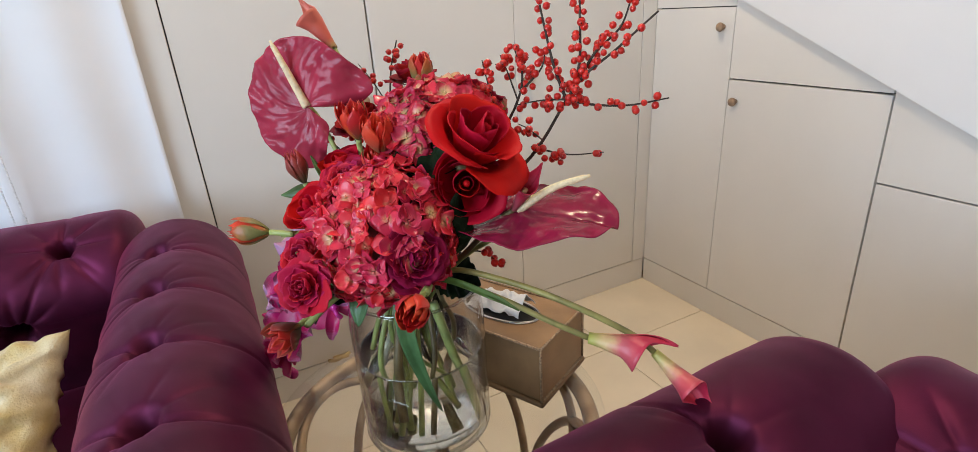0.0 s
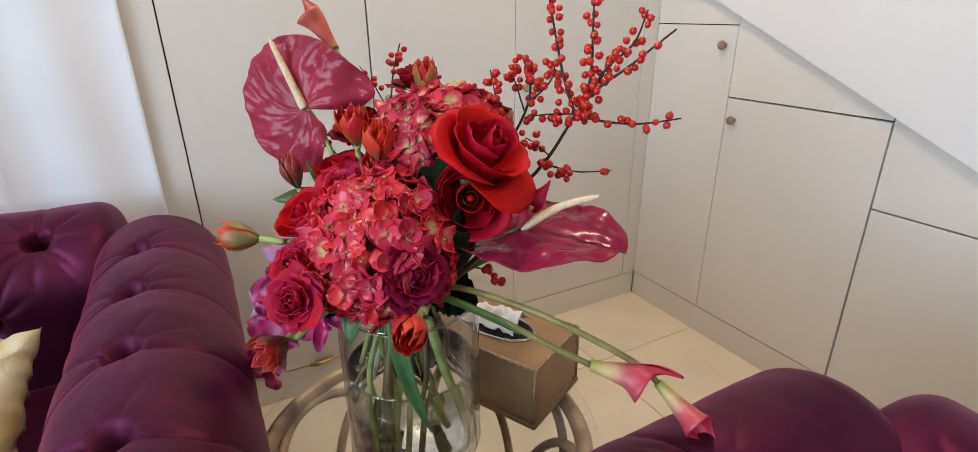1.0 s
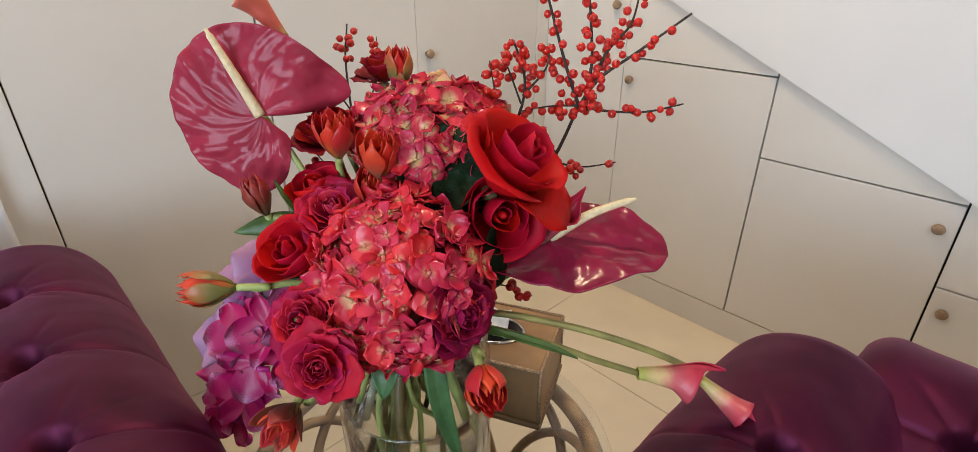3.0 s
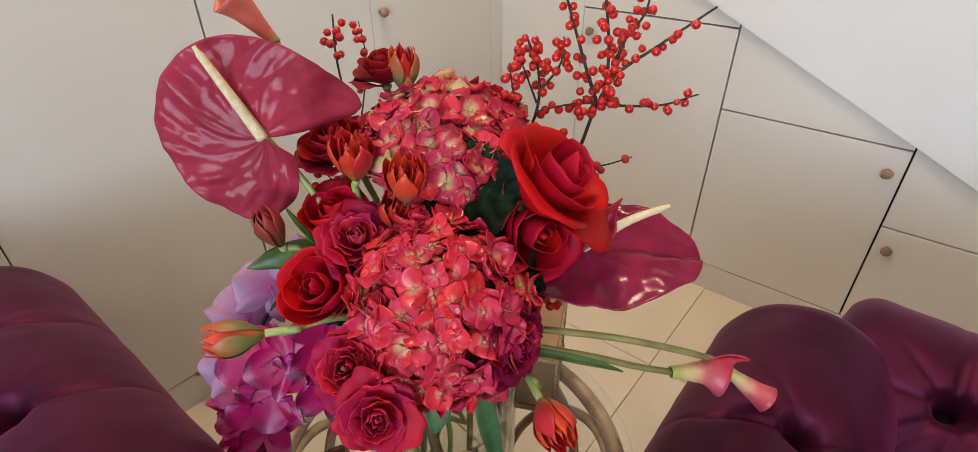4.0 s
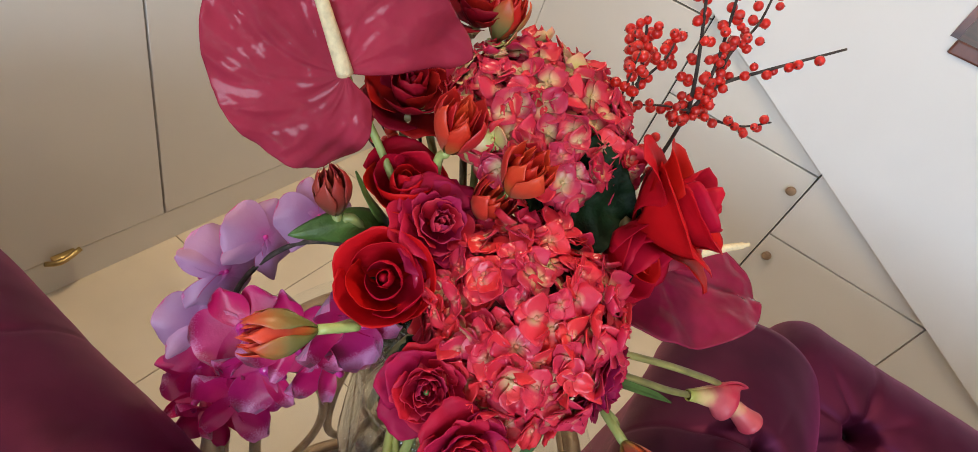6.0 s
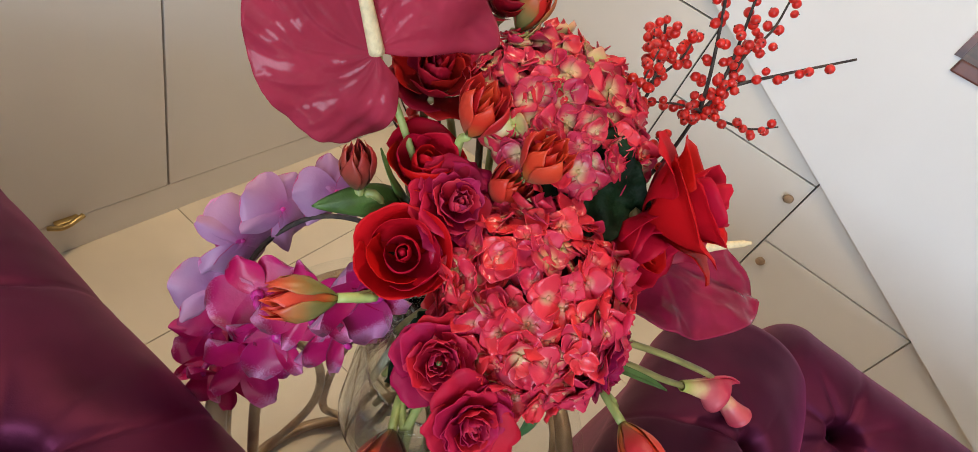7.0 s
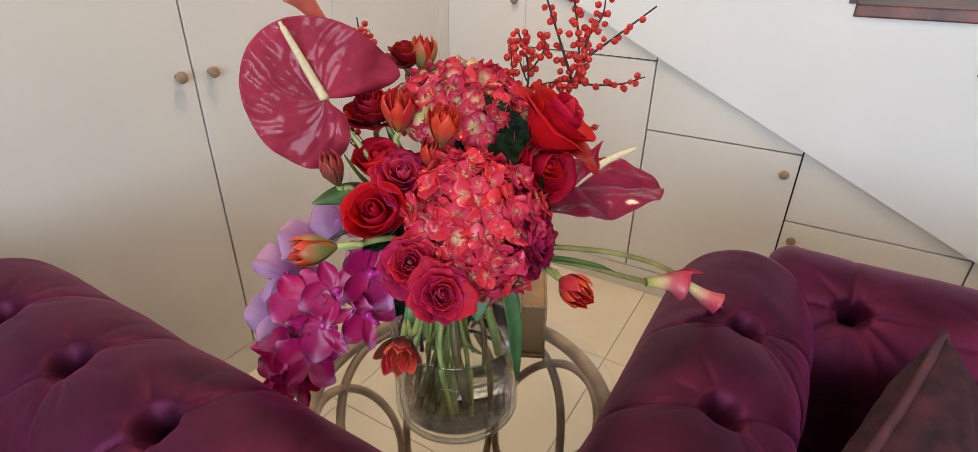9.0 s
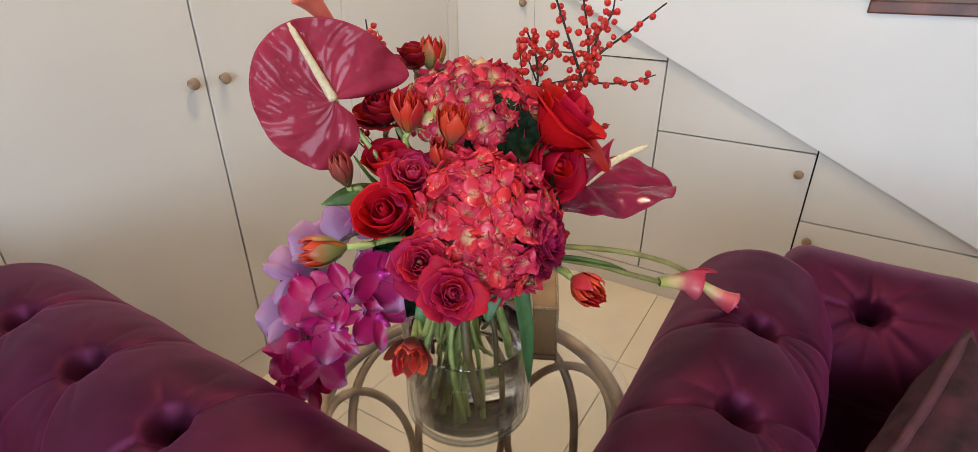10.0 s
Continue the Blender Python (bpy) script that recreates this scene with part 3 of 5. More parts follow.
# ---- bouquet materials ----
def ramp_mat(name, stops, axis="z", radial=False, rough=0.45, vary=0.15, scale=60.0, bump=0.25, fine=260.0, **extra):
    """A petal or leaf whose colour runs along its own length, or out from its middle."""
    m = bpy.data.materials.new(name)
    m.use_nodes = True
    nt = m.node_tree
    b = nt.nodes["Principled BSDF"]
    b.inputs["Roughness"].default_value = rough
    for key, value in extra.items():
        b.inputs[key.replace("_", " ")].default_value = value
    tc = nt.nodes.new("ShaderNodeTexCoord")
    sep = nt.nodes.new("ShaderNodeSeparateXYZ")
    nt.links.new(tc.outputs["Object"], sep.inputs["Vector"])
    if radial:
        ln = nt.nodes.new("ShaderNodeVectorMath")
        ln.operation = "LENGTH"
        nt.links.new(tc.outputs["Object"], ln.inputs[0])
        source = ln.outputs["Value"]
    else:
        source = sep.outputs[axis.upper()]
    n1, n2 = nt.nodes.new("ShaderNodeTexNoise"), nt.nodes.new("ShaderNodeTexNoise")
    n1.inputs["Scale"].default_value, n2.inputs["Scale"].default_value = scale, fine
    info = nt.nodes.new("ShaderNodeObjectInfo")
    shift = nt.nodes.new("ShaderNodeVectorMath")
    shift.operation = "ADD"
    nt.links.new(tc.outputs["Object"], shift.inputs[0])
    nt.links.new(info.outputs["Random"], shift.inputs[1])
    for n in (n1, n2):
        nt.links.new(shift.outputs["Vector"], n.inputs["Vector"])
    lo, hi = stops[0][0], stops[-1][0]
    mr = nt.nodes.new("ShaderNodeMapRange")
    mr.inputs["From Min"].default_value, mr.inputs["From Max"].default_value = lo, hi
    nt.links.new(source, mr.inputs["Value"])
    wob = nt.nodes.new("ShaderNodeMath")
    wob.operation = "MULTIPLY_ADD"
    wob.inputs[1].default_value = 0.35
    nt.links.new(n1.outputs["Fac"], wob.inputs[0])
    nt.links.new(mr.outputs["Result"], wob.inputs[2])
    sub = nt.nodes.new("ShaderNodeMath")
    sub.operation = "SUBTRACT"
    sub.inputs[1].default_value = 0.175
    nt.links.new(wob.outputs["Value"], sub.inputs[0])
    cr = nt.nodes.new("ShaderNodeValToRGB")
    while len(cr.color_ramp.elements) < len(stops):
        cr.color_ramp.elements.new(0.5)
    for e, (p, c) in zip(cr.color_ramp.elements, stops):
        e.position, e.color = (p - lo) / (hi - lo), (*c, 1)
    nt.links.new(sub.outputs["Value"], cr.inputs["Fac"])
    hsv = nt.nodes.new("ShaderNodeHueSaturation")
    val, hue = nt.nodes.new("ShaderNodeMapRange"), nt.nodes.new("ShaderNodeMapRange")
    val.inputs["To Min"].default_value, val.inputs["To Max"].default_value = 1 - vary, 1 + vary
    hue.inputs["To Min"].default_value, hue.inputs["To Max"].default_value = 0.5 - vary * 0.05, 0.5 + vary * 0.05
    nt.links.new(info.outputs["Random"], val.inputs["Value"])
    nt.links.new(info.outputs["Random"], hue.inputs["Value"])
    nt.links.new(val.outputs["Result"], hsv.inputs["Value"])
    nt.links.new(hue.outputs["Result"], hsv.inputs["Hue"])
    nt.links.new(cr.outputs["Color"], hsv.inputs["Color"])
    nt.links.new(hsv.outputs["Color"], b.inputs["Base Color"])
    bp = nt.nodes.new("ShaderNodeBump")
    bp.inputs["Strength"].default_value, bp.inputs["Distance"].default_value = bump, 0.001
    nt.links.new(n2.outputs["Fac"], bp.inputs["Height"])
    nt.links.new(bp.outputs["Normal"], b.inputs["Normal"])
    glow, mix = nt.nodes.new("ShaderNodeBsdfTranslucent"), nt.nodes.new("ShaderNodeMixShader")
    mix.inputs["Fac"].default_value = 0.12
    nt.links.new(hsv.outputs["Color"], glow.inputs["Color"])
    nt.links.new(b.outputs["BSDF"], mix.inputs[1])
    nt.links.new(glow.outputs["BSDF"], mix.inputs[2])
    nt.links.new(mix.outputs["Shader"], nt.nodes["Material Output"].inputs["Surface"])
    return m


RED, DEEP = (0.54, 0.006, 0.020), (0.40, 0.005, 0.014)
M_ROSE = ramp_mat("red_rose_petal", [(0.0, DEEP), (0.03, RED), (0.06, (0.55, 0.007, 0.021))], rough=0.5, vary=0.12, Specular_IOR_Level=0.12)
M_ROSEDK = ramp_mat("dark_red_rose_petal", [(0.0, (0.16, 0.004, 0.01)), (0.05, (0.42, 0.008, 0.016))], rough=0.5, vary=0.12, Specular_IOR_Level=0.12)
M_PEONY = ramp_mat("magenta_peony_petal", [(0.0, (0.34, 0.006, 0.03)), (0.016, (0.52, 0.014, 0.060)), (0.028, (0.62, 0.050, 0.11))], rough=0.5, vary=0.2, Specular_IOR_Level=0.12)
M_PEONYDK = ramp_mat("plum_peony_petal", [(0.0, (0.20, 0.004, 0.03)), (0.03, (0.34, 0.008, 0.06)), (0.05, (0.44, 0.02, 0.15))], rough=0.5, vary=0.15, Specular_IOR_Level=0.12)
M_HYDB = ramp_mat("crimson_hydrangea_floret", [(0.0, (0.60, 0.46, 0.18)), (0.003, (0.70, 0.24, 0.17)), (0.0060, (0.72, 0.042, 0.080)), (0.018, (0.67, 0.021, 0.058))], radial=True, rough=0.28, vary=0.16, scale=120, Specular_IOR_Level=0.45)
M_HYDA = ramp_mat("pale_eyed_hydrangea_floret", [(0.0, (0.62, 0.52, 0.16)), (0.005, (0.70, 0.42, 0.24)), (0.0095, (0.60, 0.045, 0.075)), (0.018, (0.54, 0.014, 0.050))], radial=True, rough=0.28, vary=0.15, scale=120, Specular_IOR_Level=0.3)
M_HYDG = ramp_mat("greenish_hydrangea_floret", [(0.0, (0.50, 0.50, 0.12)), (0.009, (0.66, 0.54, 0.22)), (0.018, (0.62, 0.20, 0.16))], radial=True, rough=0.42, vary=0.2, scale=120)
# Dark colour that carries the shade among the floret stalks.
M_CORE = mat("floret_gap_shade", (0.20, 0.008, 0.02), 0.8, vary=0.4, scale=120, alt=(0.08, 0.02, 0.015))
M_TULIP = ramp_mat("orange_red_tulip_petal", [(0.0, (0.20, 0.22, 0.05)), (0.014, (0.52, 0.10, 0.03)), (0.028, (0.60, 0.022, 0.016)), (0.045, (0.66, 0.034, 0.018))], rough=0.42, vary=0.18, scale=90)
M_TULIPGREEN = ramp_mat("green_tulip_petal", [(0.0, (0.16, 0.19, 0.05)), (0.022, (0.25, 0.21, 0.07)), (0.034, (0.42, 0.15, 0.04)), (0.046, (0.58, 0.06, 0.02))], rough=0.42, vary=0.15, scale=90)
M_TULIPDUSK = ramp_mat("flushed_tulip_petal", [(0.0, (0.22, 0.20, 0.06)), (0.012, (0.40, 0.10, 0.06)), (0.03, (0.58, 0.032, 0.024)), (0.045, (0.62, 0.032, 0.020))], rough=0.42, vary=0.15, scale=90)
M_TULIPDK = ramp_mat("dusky_tulip_petal", [(0.0, (0.10, 0.09, 0.04)), (0.02, (0.22, 0.045, 0.03)), (0.045, (0.42, 0.03, 0.025))], rough=0.45, vary=0.15, scale=90)
M_SPATHE = mat("lacquered_anthurium_spathe", (0.33, 0.030, 0.056), 0.13, vary=0.14, scale=16, fine=120, bump=0.2, Specular_IOR_Level=0.16)
M_SPATHEB = mat("wine_anthurium_spathe", (0.25, 0.013, 0.050), 0.22, vary=0.14, scale=26, fine=60, bump=0.25, Specular_IOR_Level=0.24)
M_SPADIX = mat("cream_spadix", (0.78, 0.64, 0.38), 0.6, vary=0.08, scale=200, fine=900, bump=0.35)
M_STEM = mat("green_stem", (0.36, 0.42, 0.13), 0.42, vary=0.2, scale=30, fine=300, bump=0.15)
M_STEMDK = mat("brown_green_stem", (0.20, 0.15, 0.06), 0.45, vary=0.25, scale=30, fine=300, bump=0.15)
M_STEMOLIVE = mat("olive_stem", (0.31, 0.28, 0.09), 0.42, vary=0.2, scale=30, fine=300, bump=0.15)
M_STEMPALE = mat("pale_cut_stem", (0.70, 0.70, 0.50), 0.5, vary=0.12, scale=40)
M_TWIG = mat("dark_bark", (0.055, 0.038, 0.028), 0.75, vary=0.35, scale=120, fine=700, bump=0.6)
M_BERRY = mat("red_berry", (0.62, 0.016, 0.008), 0.28, vary=0.16, scale=300, fine=900, bump=0.08, Coat_Weight=0.3)
M_BERRYEYE = mat("berry_eye", (0.02, 0.012, 0.01), 0.7)
M_LEAF = mat("green_leaf", (0.085, 0.17, 0.035), 0.42, vary=0.22, scale=30, fine=240, bump=0.3)
M_LEAFBLUE = mat("grey_green_leaf", (0.085, 0.19, 0.065), 0.45, vary=0.2, scale=30, fine=240, bump=0.25)
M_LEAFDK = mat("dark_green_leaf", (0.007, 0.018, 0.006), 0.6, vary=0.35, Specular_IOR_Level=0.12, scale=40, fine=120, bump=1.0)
M_CALLA = ramp_mat("pink_calla_spathe", [(0.0, (0.46, 0.46, 0.10)), (0.020, (0.74, 0.52, 0.24)), (0.036, (0.64, 0.13, 0.14)), (0.060, (0.52, 0.025, 0.07))], rough=0.4, vary=0.1, scale=70)
M_CALLAO = ramp_mat("salmon_calla_spathe", [(0.0, (0.50, 0.34, 0.12)), (0.016, (0.62, 0.10, 0.075)), (0.065, (0.66, 0.17, 0.12))], rough=0.42, vary=0.1, scale=70)
M_CALLAD = ramp_mat("wine_calla_spathe", [(0.0, (0.40, 0.10, 0.12)), (0.03, (0.40, 0.014, 0.05)), (0.065, (0.48, 0.02, 0.06))], rough=0.4, vary=0.1, scale=70)
M_ORCHID = ramp_mat("magenta_orchid_petal", [(0.0, (0.56, 0.06, 0.24)), (0.012, (0.50, 0.006, 0.10)), (0.038, (0.50, 0.008, 0.13)), (0.046, (0.66, 0.24, 0.46))], radial=True, rough=0.4, vary=0.15, scale=650)
M_LILAC = ramp_mat("lilac_orchid_petal", [(0.0, (0.44, 0.08, 0.26)), (0.012, (0.38, 0.14, 0.31)), (0.036, (0.44, 0.22, 0.37))], radial=True, rough=0.5, vary=0.15, scale=90)
M_LIP = mat("magenta_orchid_lip", (0.58, 0.02, 0.25), 0.35, vary=0.2, scale=200, Coat_Weight=0.3)


# ---- bouquet makers ----
def facing(at, d, roll=0.0):
    return Matrix.Translation(at) @ Vector(d).to_track_quat("Z", "Y").to_matrix().to_4x4() @ Matrix.Rotation(radians(roll), 4, "Z")


rnd = random.Random(7)


def cup_petal(R, H, span, angle, flare=0.0, ruffle=0.0, nu=11, nv=9, r0=0.003, seed=0.0, thick=0.0003, taper=0.75, point=0.0, close=0.0):
    """One petal standing round the z axis: R its reach, H its height, span its half width in radians."""
    def f(u, v):
        a = 2 * u - 1
        top = 1 - 0.24 * abs(a) ** 2.8 - point * abs(a)
        w = v * top
        wide = min(1.0, 0.30 + 1.15 * w) * (1 - 0.30 * max(0, w - 0.75) / 0.25 * taper)
        rho = r0 + R * (math.sin(min(1.0, w * 1.05) * math.pi / 2) ** 0.8)
        rho *= 1 - close * max(0.0, w - 0.42) ** 1.4 * 2.0
        roll_out = max(0.0, w - 0.62)
        rho += flare * (roll_out ** 1.5) * 3.2 * R
        z = H * w - flare * H * (roll_out ** 2) * 3.0
        ph = angle + a * span * wide
        k = ruffle * (w ** 2)
        rho += k * noise.noise((a * 2.3 + seed, w * 2, seed))
        z += 0.8 * k * noise.noise((a * 2.9 - seed, w * 2, seed + 5))
        return (rho * math.cos(ph), rho * math.sin(ph), z)
    bm = grid(nu, nv, f)
    return thicken(bm, thick)


def stem_to_water(head, d, drop=None, via=None):
    """The way of a stem from its flower through the vase's mouth into the water."""
    head, d = Vector(head), Vector(d).normalized()
    c = Vector((VX, VY, 0))
    flat = Vector((head.x - VX, head.y - VY, 0))
    if flat.length > 1e-4:
        flat = flat.normalized()
    mouth = c + flat * rnd.uniform(0.02, 0.055) + Vector((0, 0, TZ + VH + 0.012))
    turn = math.atan2(flat.y, flat.x) + rnd.uniform(-1.5, 1.5)
    turn = round(turn / 0.9) * 0.9 + rnd.uniform(-0.12, 0.12)
    foot = c + Vector((math.cos(turn), math.sin(turn), 0)) * rnd.uniform(0.025, 0.075) + Vector((0, 0, TZ + (drop if drop is not None else (rnd.uniform(0.018, 0.05) if rnd.random() < 0.55 else rnd.uniform(0.09, 0.14)))))
    mid = (mouth + foot) / 2 + Vector((rnd.uniform(-0.015, 0.015), rnd.uniform(-0.015, 0.015), 0))
    pts = [head, head - d * 0.03] + [Vector(p) for p in (via or [])] + [mouth, mid, foot]
    return pts


def add_stem(parent, head, d, material, radius=0.0032, via=None, drop=None):
    return part("stem", tube(stem_to_water(head, d, via=via, drop=drop), radius, 8, 30), material, parent, "green stem standing in water")


def bloom(kind, at, d, size, material, label, seed, rings, roll, ruffle, heart, stem_mat, depth):
    """Rings of petals round a heart; each ring is (how many, reach, height, half width, flare)."""
    t = thing(kind, at, label, kind, "flowers of the bouquet")
    m = facing(Vector(at) - Vector(d).normalized() * size * depth, d, roll)
    q = random.Random(seed)
    n = 0
    for i, (count, R, H, span, flare) in enumerate(rings):
        for k in range(count):
            a = 2 * math.pi * (k + 0.43 * i + q.uniform(-0.12, 0.12)) / count
            tilt = Matrix.Rotation(q.gauss(0, 0.035) * (1 + 0.5 * i), 4, Vector((math.cos(a + 1.57), math.sin(a + 1.57), 0)))
            bm = cup_petal(size * R * q.uniform(0.92, 1.08), size * H * q.uniform(0.93, 1.07), span * q.uniform(0.9, 1.1), a, flare * q.uniform(0.5, 1.5), ruffle * size * (0.4 + 0.2 * i), seed=seed * 7.3 + n, r0=size * 0.03, taper=0.9, nu=13, nv=11, close=(0.42, 0.34, 0.22, 0.08, 0, 0, 0)[i])
            shared("petal", mesh_of("petal", bm, material), t, m @ tilt)
            n += 1
    shared("heart", mesh_of("heart", heart, M_LEAF if seed == 21 else material), t, m)
    hip = lathe([(0, -size * 0.28), (size * 0.16, -size * 0.22), (size * 0.24, -size * 0.05), (size * 0.14, size * 0.02), (0, size * 0.03)], (0, 0, 0), 14)
    shared("calyx", mesh_of("calyx", hip, M_STEMDK), t, m, "dark green calyx")
    add_stem(t, Vector(at) - Vector(d).normalized() * size * (depth + 0.2), d, stem_mat, 0.0038)
    return t


def rose(at, d, size, material, label, roll=0.0, flare=0.35, ruffle=0.18, seed=1, loose=""):
    heart = lathe([(0, 0.0), (size * 0.12, 0.004), (size * 0.10, size * 1.1), (0, size * 1.25)], (0, 0, 0), 10)
    rings = [(2, 0.20, 1.42, 1.9, 0.04), (3, 0.38, 1.44, 1.45, 0.08), (3, 0.62, 1.38, 1.35, 0.22), (4, 0.86, 1.16, 1.15, flare * 0.8), (4, 1.04, 0.84, 1.05, flare * 1.3)]
    if loose == "open":
        rings = [(2, 0.20, 1.62, 1.9, 0.02), (2, 0.34, 1.72, 1.75, 0.06), (2, 0.54, 1.76, 1.60, 0.18), (3, 0.82, 1.62, 1.35, 0.36), (4, 1.02, 1.28, 1.10, 0.60)]
    elif loose == "cup":
        rings = [(2, 0.22, 1.35, 1.9, 0.02), (2, 0.42, 1.40, 1.75, 0.05), (3, 0.74, 1.36, 1.40, 0.12), (3, 1.02, 1.20, 1.40, 0.26)]
    return bloom("rose", at, d, size, material, label, seed, rings, roll, ruffle, heart, M_STEMDK, 0.75)


def peony(at, d, size, material, label, seed, roll=0.0):
    heart = ball(size * 0.09, 8)
    bmesh.ops.translate(heart, vec=(0, 0, size * 0.78), verts=heart.verts[:])
    rings = [(3, 0.16, 0.92, 1.2, 0.0), (4, 0.28, 0.95, 0.95, 0.05), (4, 0.42, 0.95, 0.95, 0.05), (4, 0.57, 0.92, 1.00, 0.08), (5, 0.76, 0.86, 0.92, 0.16), (5, 0.98, 0.70, 0.88, 0.30), (5, 1.16, 0.46, 0.86, 0.40)]
    return bloom("peony", at, d, size, material, label, seed, rings, roll, 0.17, heart, M_STEM, 0.55)


def tulip(at, d, size, materials, label, seed, openness=0.25, via=None, extra=4, radius=0.0038):
    t = thing("tulip", at, label, "tulip", "flowers of the bouquet")
    m = facing(Vector(at) - Vector(d).normalized() * size * 0.85, d, seed * 40)
    q = random.Random(seed)
    for i, (count, f) in enumerate(((extra, 0.34), (extra + 1, 0.60), (4, 0.84), (4, 1.0))):
        for k in range(count):
            a = 2 * math.pi * (k + 0.5 * i + q.uniform(-0.1, 0.1)) / count
            bm = cup_petal(size * f * (0.60 + 0.7 * openness * q.uniform(0.5, 1.3)), size * 1.75 * q.uniform(0.92, 1.05), 0.80, a, openness * 0.25 * q.uniform(0, 1.6), 0.15 * size, seed=seed + 3 * i + k, r0=size * 0.06, taper=1.5, point=0.34, nu=9, close=max(0.0, 0.62 - 1.3 * openness))
            shared("petal", mesh_of("petal", bm, materials[0] if i < 3 else materials[1]), t, m)
    add_stem(t, Vector(at) - Vector(d).normalized() * size * 0.82, d, M_STEM, radius, via=via)
    return t


def floret_bm(seed):
    """Four broad overlapping lobes with a small eye."""
    q = random.Random(seed)
    bms = []
    for k in range(4):
        a0 = math.pi / 2 * k + q.uniform(-0.12, 0.12)
        L, W = 0.0138 * q.uniform(0.82, 1.14), 0.0086 * q.uniform(0.85, 1.15)
        lift, cupv = q.uniform(-0.004, 0.0085), q.uniform(-0.0035, 0.005)
        def f(u, v, a0=a0, L=L, W=W, lift=lift, cupv=cupv, k=k):
            s = 2 * u - 1
            w = W * (math.sin(math.pi * min(1, 0.10 + 0.83 * v ** 0.9)) ** 0.8)
            r = L * v * (1 - 0.10 * s * s * v)
            x, y = r, s * w
            z = lift * v * v * 1.2 + cupv * s * s + 0.0007 * k + 0.0006 * noise.noise((u * 4, v * 4, seed + k))
            return (x * math.cos(a0) - y * math.sin(a0), x * math.sin(a0) + y * math.cos(a0), z)
        bms.append(thicken(grid(6, 6, f), 0.0005))
    eye = ball(0.0017, 8)
    bmesh.ops.translate(eye, vec=(0, 0, 0.0022), verts=eye.verts[:])
    return merge(*bms, eye)


FLORETS = {}
for key, mm in (("b", M_HYDB), ("a", M_HYDA), ("g", M_HYDG)):
    FLORETS[key] = [mesh_of("floret", floret_bm(s), mm) for s in range(5)]


def hydrangea(at, d, rx, rz, n, mix, label, seed, reach=1.62):
    t = thing("hydrangea", at, label, "hydrangea", "flowers of the bouquet")
    m = facing(at, d)
    q = random.Random(seed)
    # Filler ball; its dark colour stands for shade between the florets.
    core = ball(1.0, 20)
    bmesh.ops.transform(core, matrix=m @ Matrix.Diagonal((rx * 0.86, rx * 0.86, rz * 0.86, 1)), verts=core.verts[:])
    part("stalk_mass", core, M_CORE, t, "filler core, dark for the shade between the floret stalks")
    for k in range(n):
        z = 1 - reach * (k + 0.5) / n
        a = k * 2.399963 + q.uniform(-0.25, 0.25)
        r = math.sqrt(max(0, 1 - z * z))
        p = Vector((rx * r * math.cos(a), rx * r * math.sin(a), rz * z)) * q.uniform(0.90, 1.05)
        nrm = Vector((p.x / rx ** 2, p.y / rx ** 2, p.z / rz ** 2)).normalized()
        nrm = (nrm + Vector((q.uniform(-0.42, 0.42), q.uniform(-0.42, 0.42), q.uniform(-0.42, 0.42)))).normalized()
        key = q.choices(("b", "a", "g"), mix)[0]
        mm = m @ Matrix.Translation(p) @ nrm.to_track_quat("Z", "Y").to_matrix().to_4x4() @ Matrix.Rotation(q.uniform(0, 6.28), 4, "Z") @ Matrix.Scale(q.uniform(0.85, 1.25), 4)
        shared("floret", q.choice(FLORETS[key]), t, mm)
    add_stem(t, Vector(at) - Vector(d).normalized() * rz * 0.6, d, M_STEM, 0.0055)
    return t


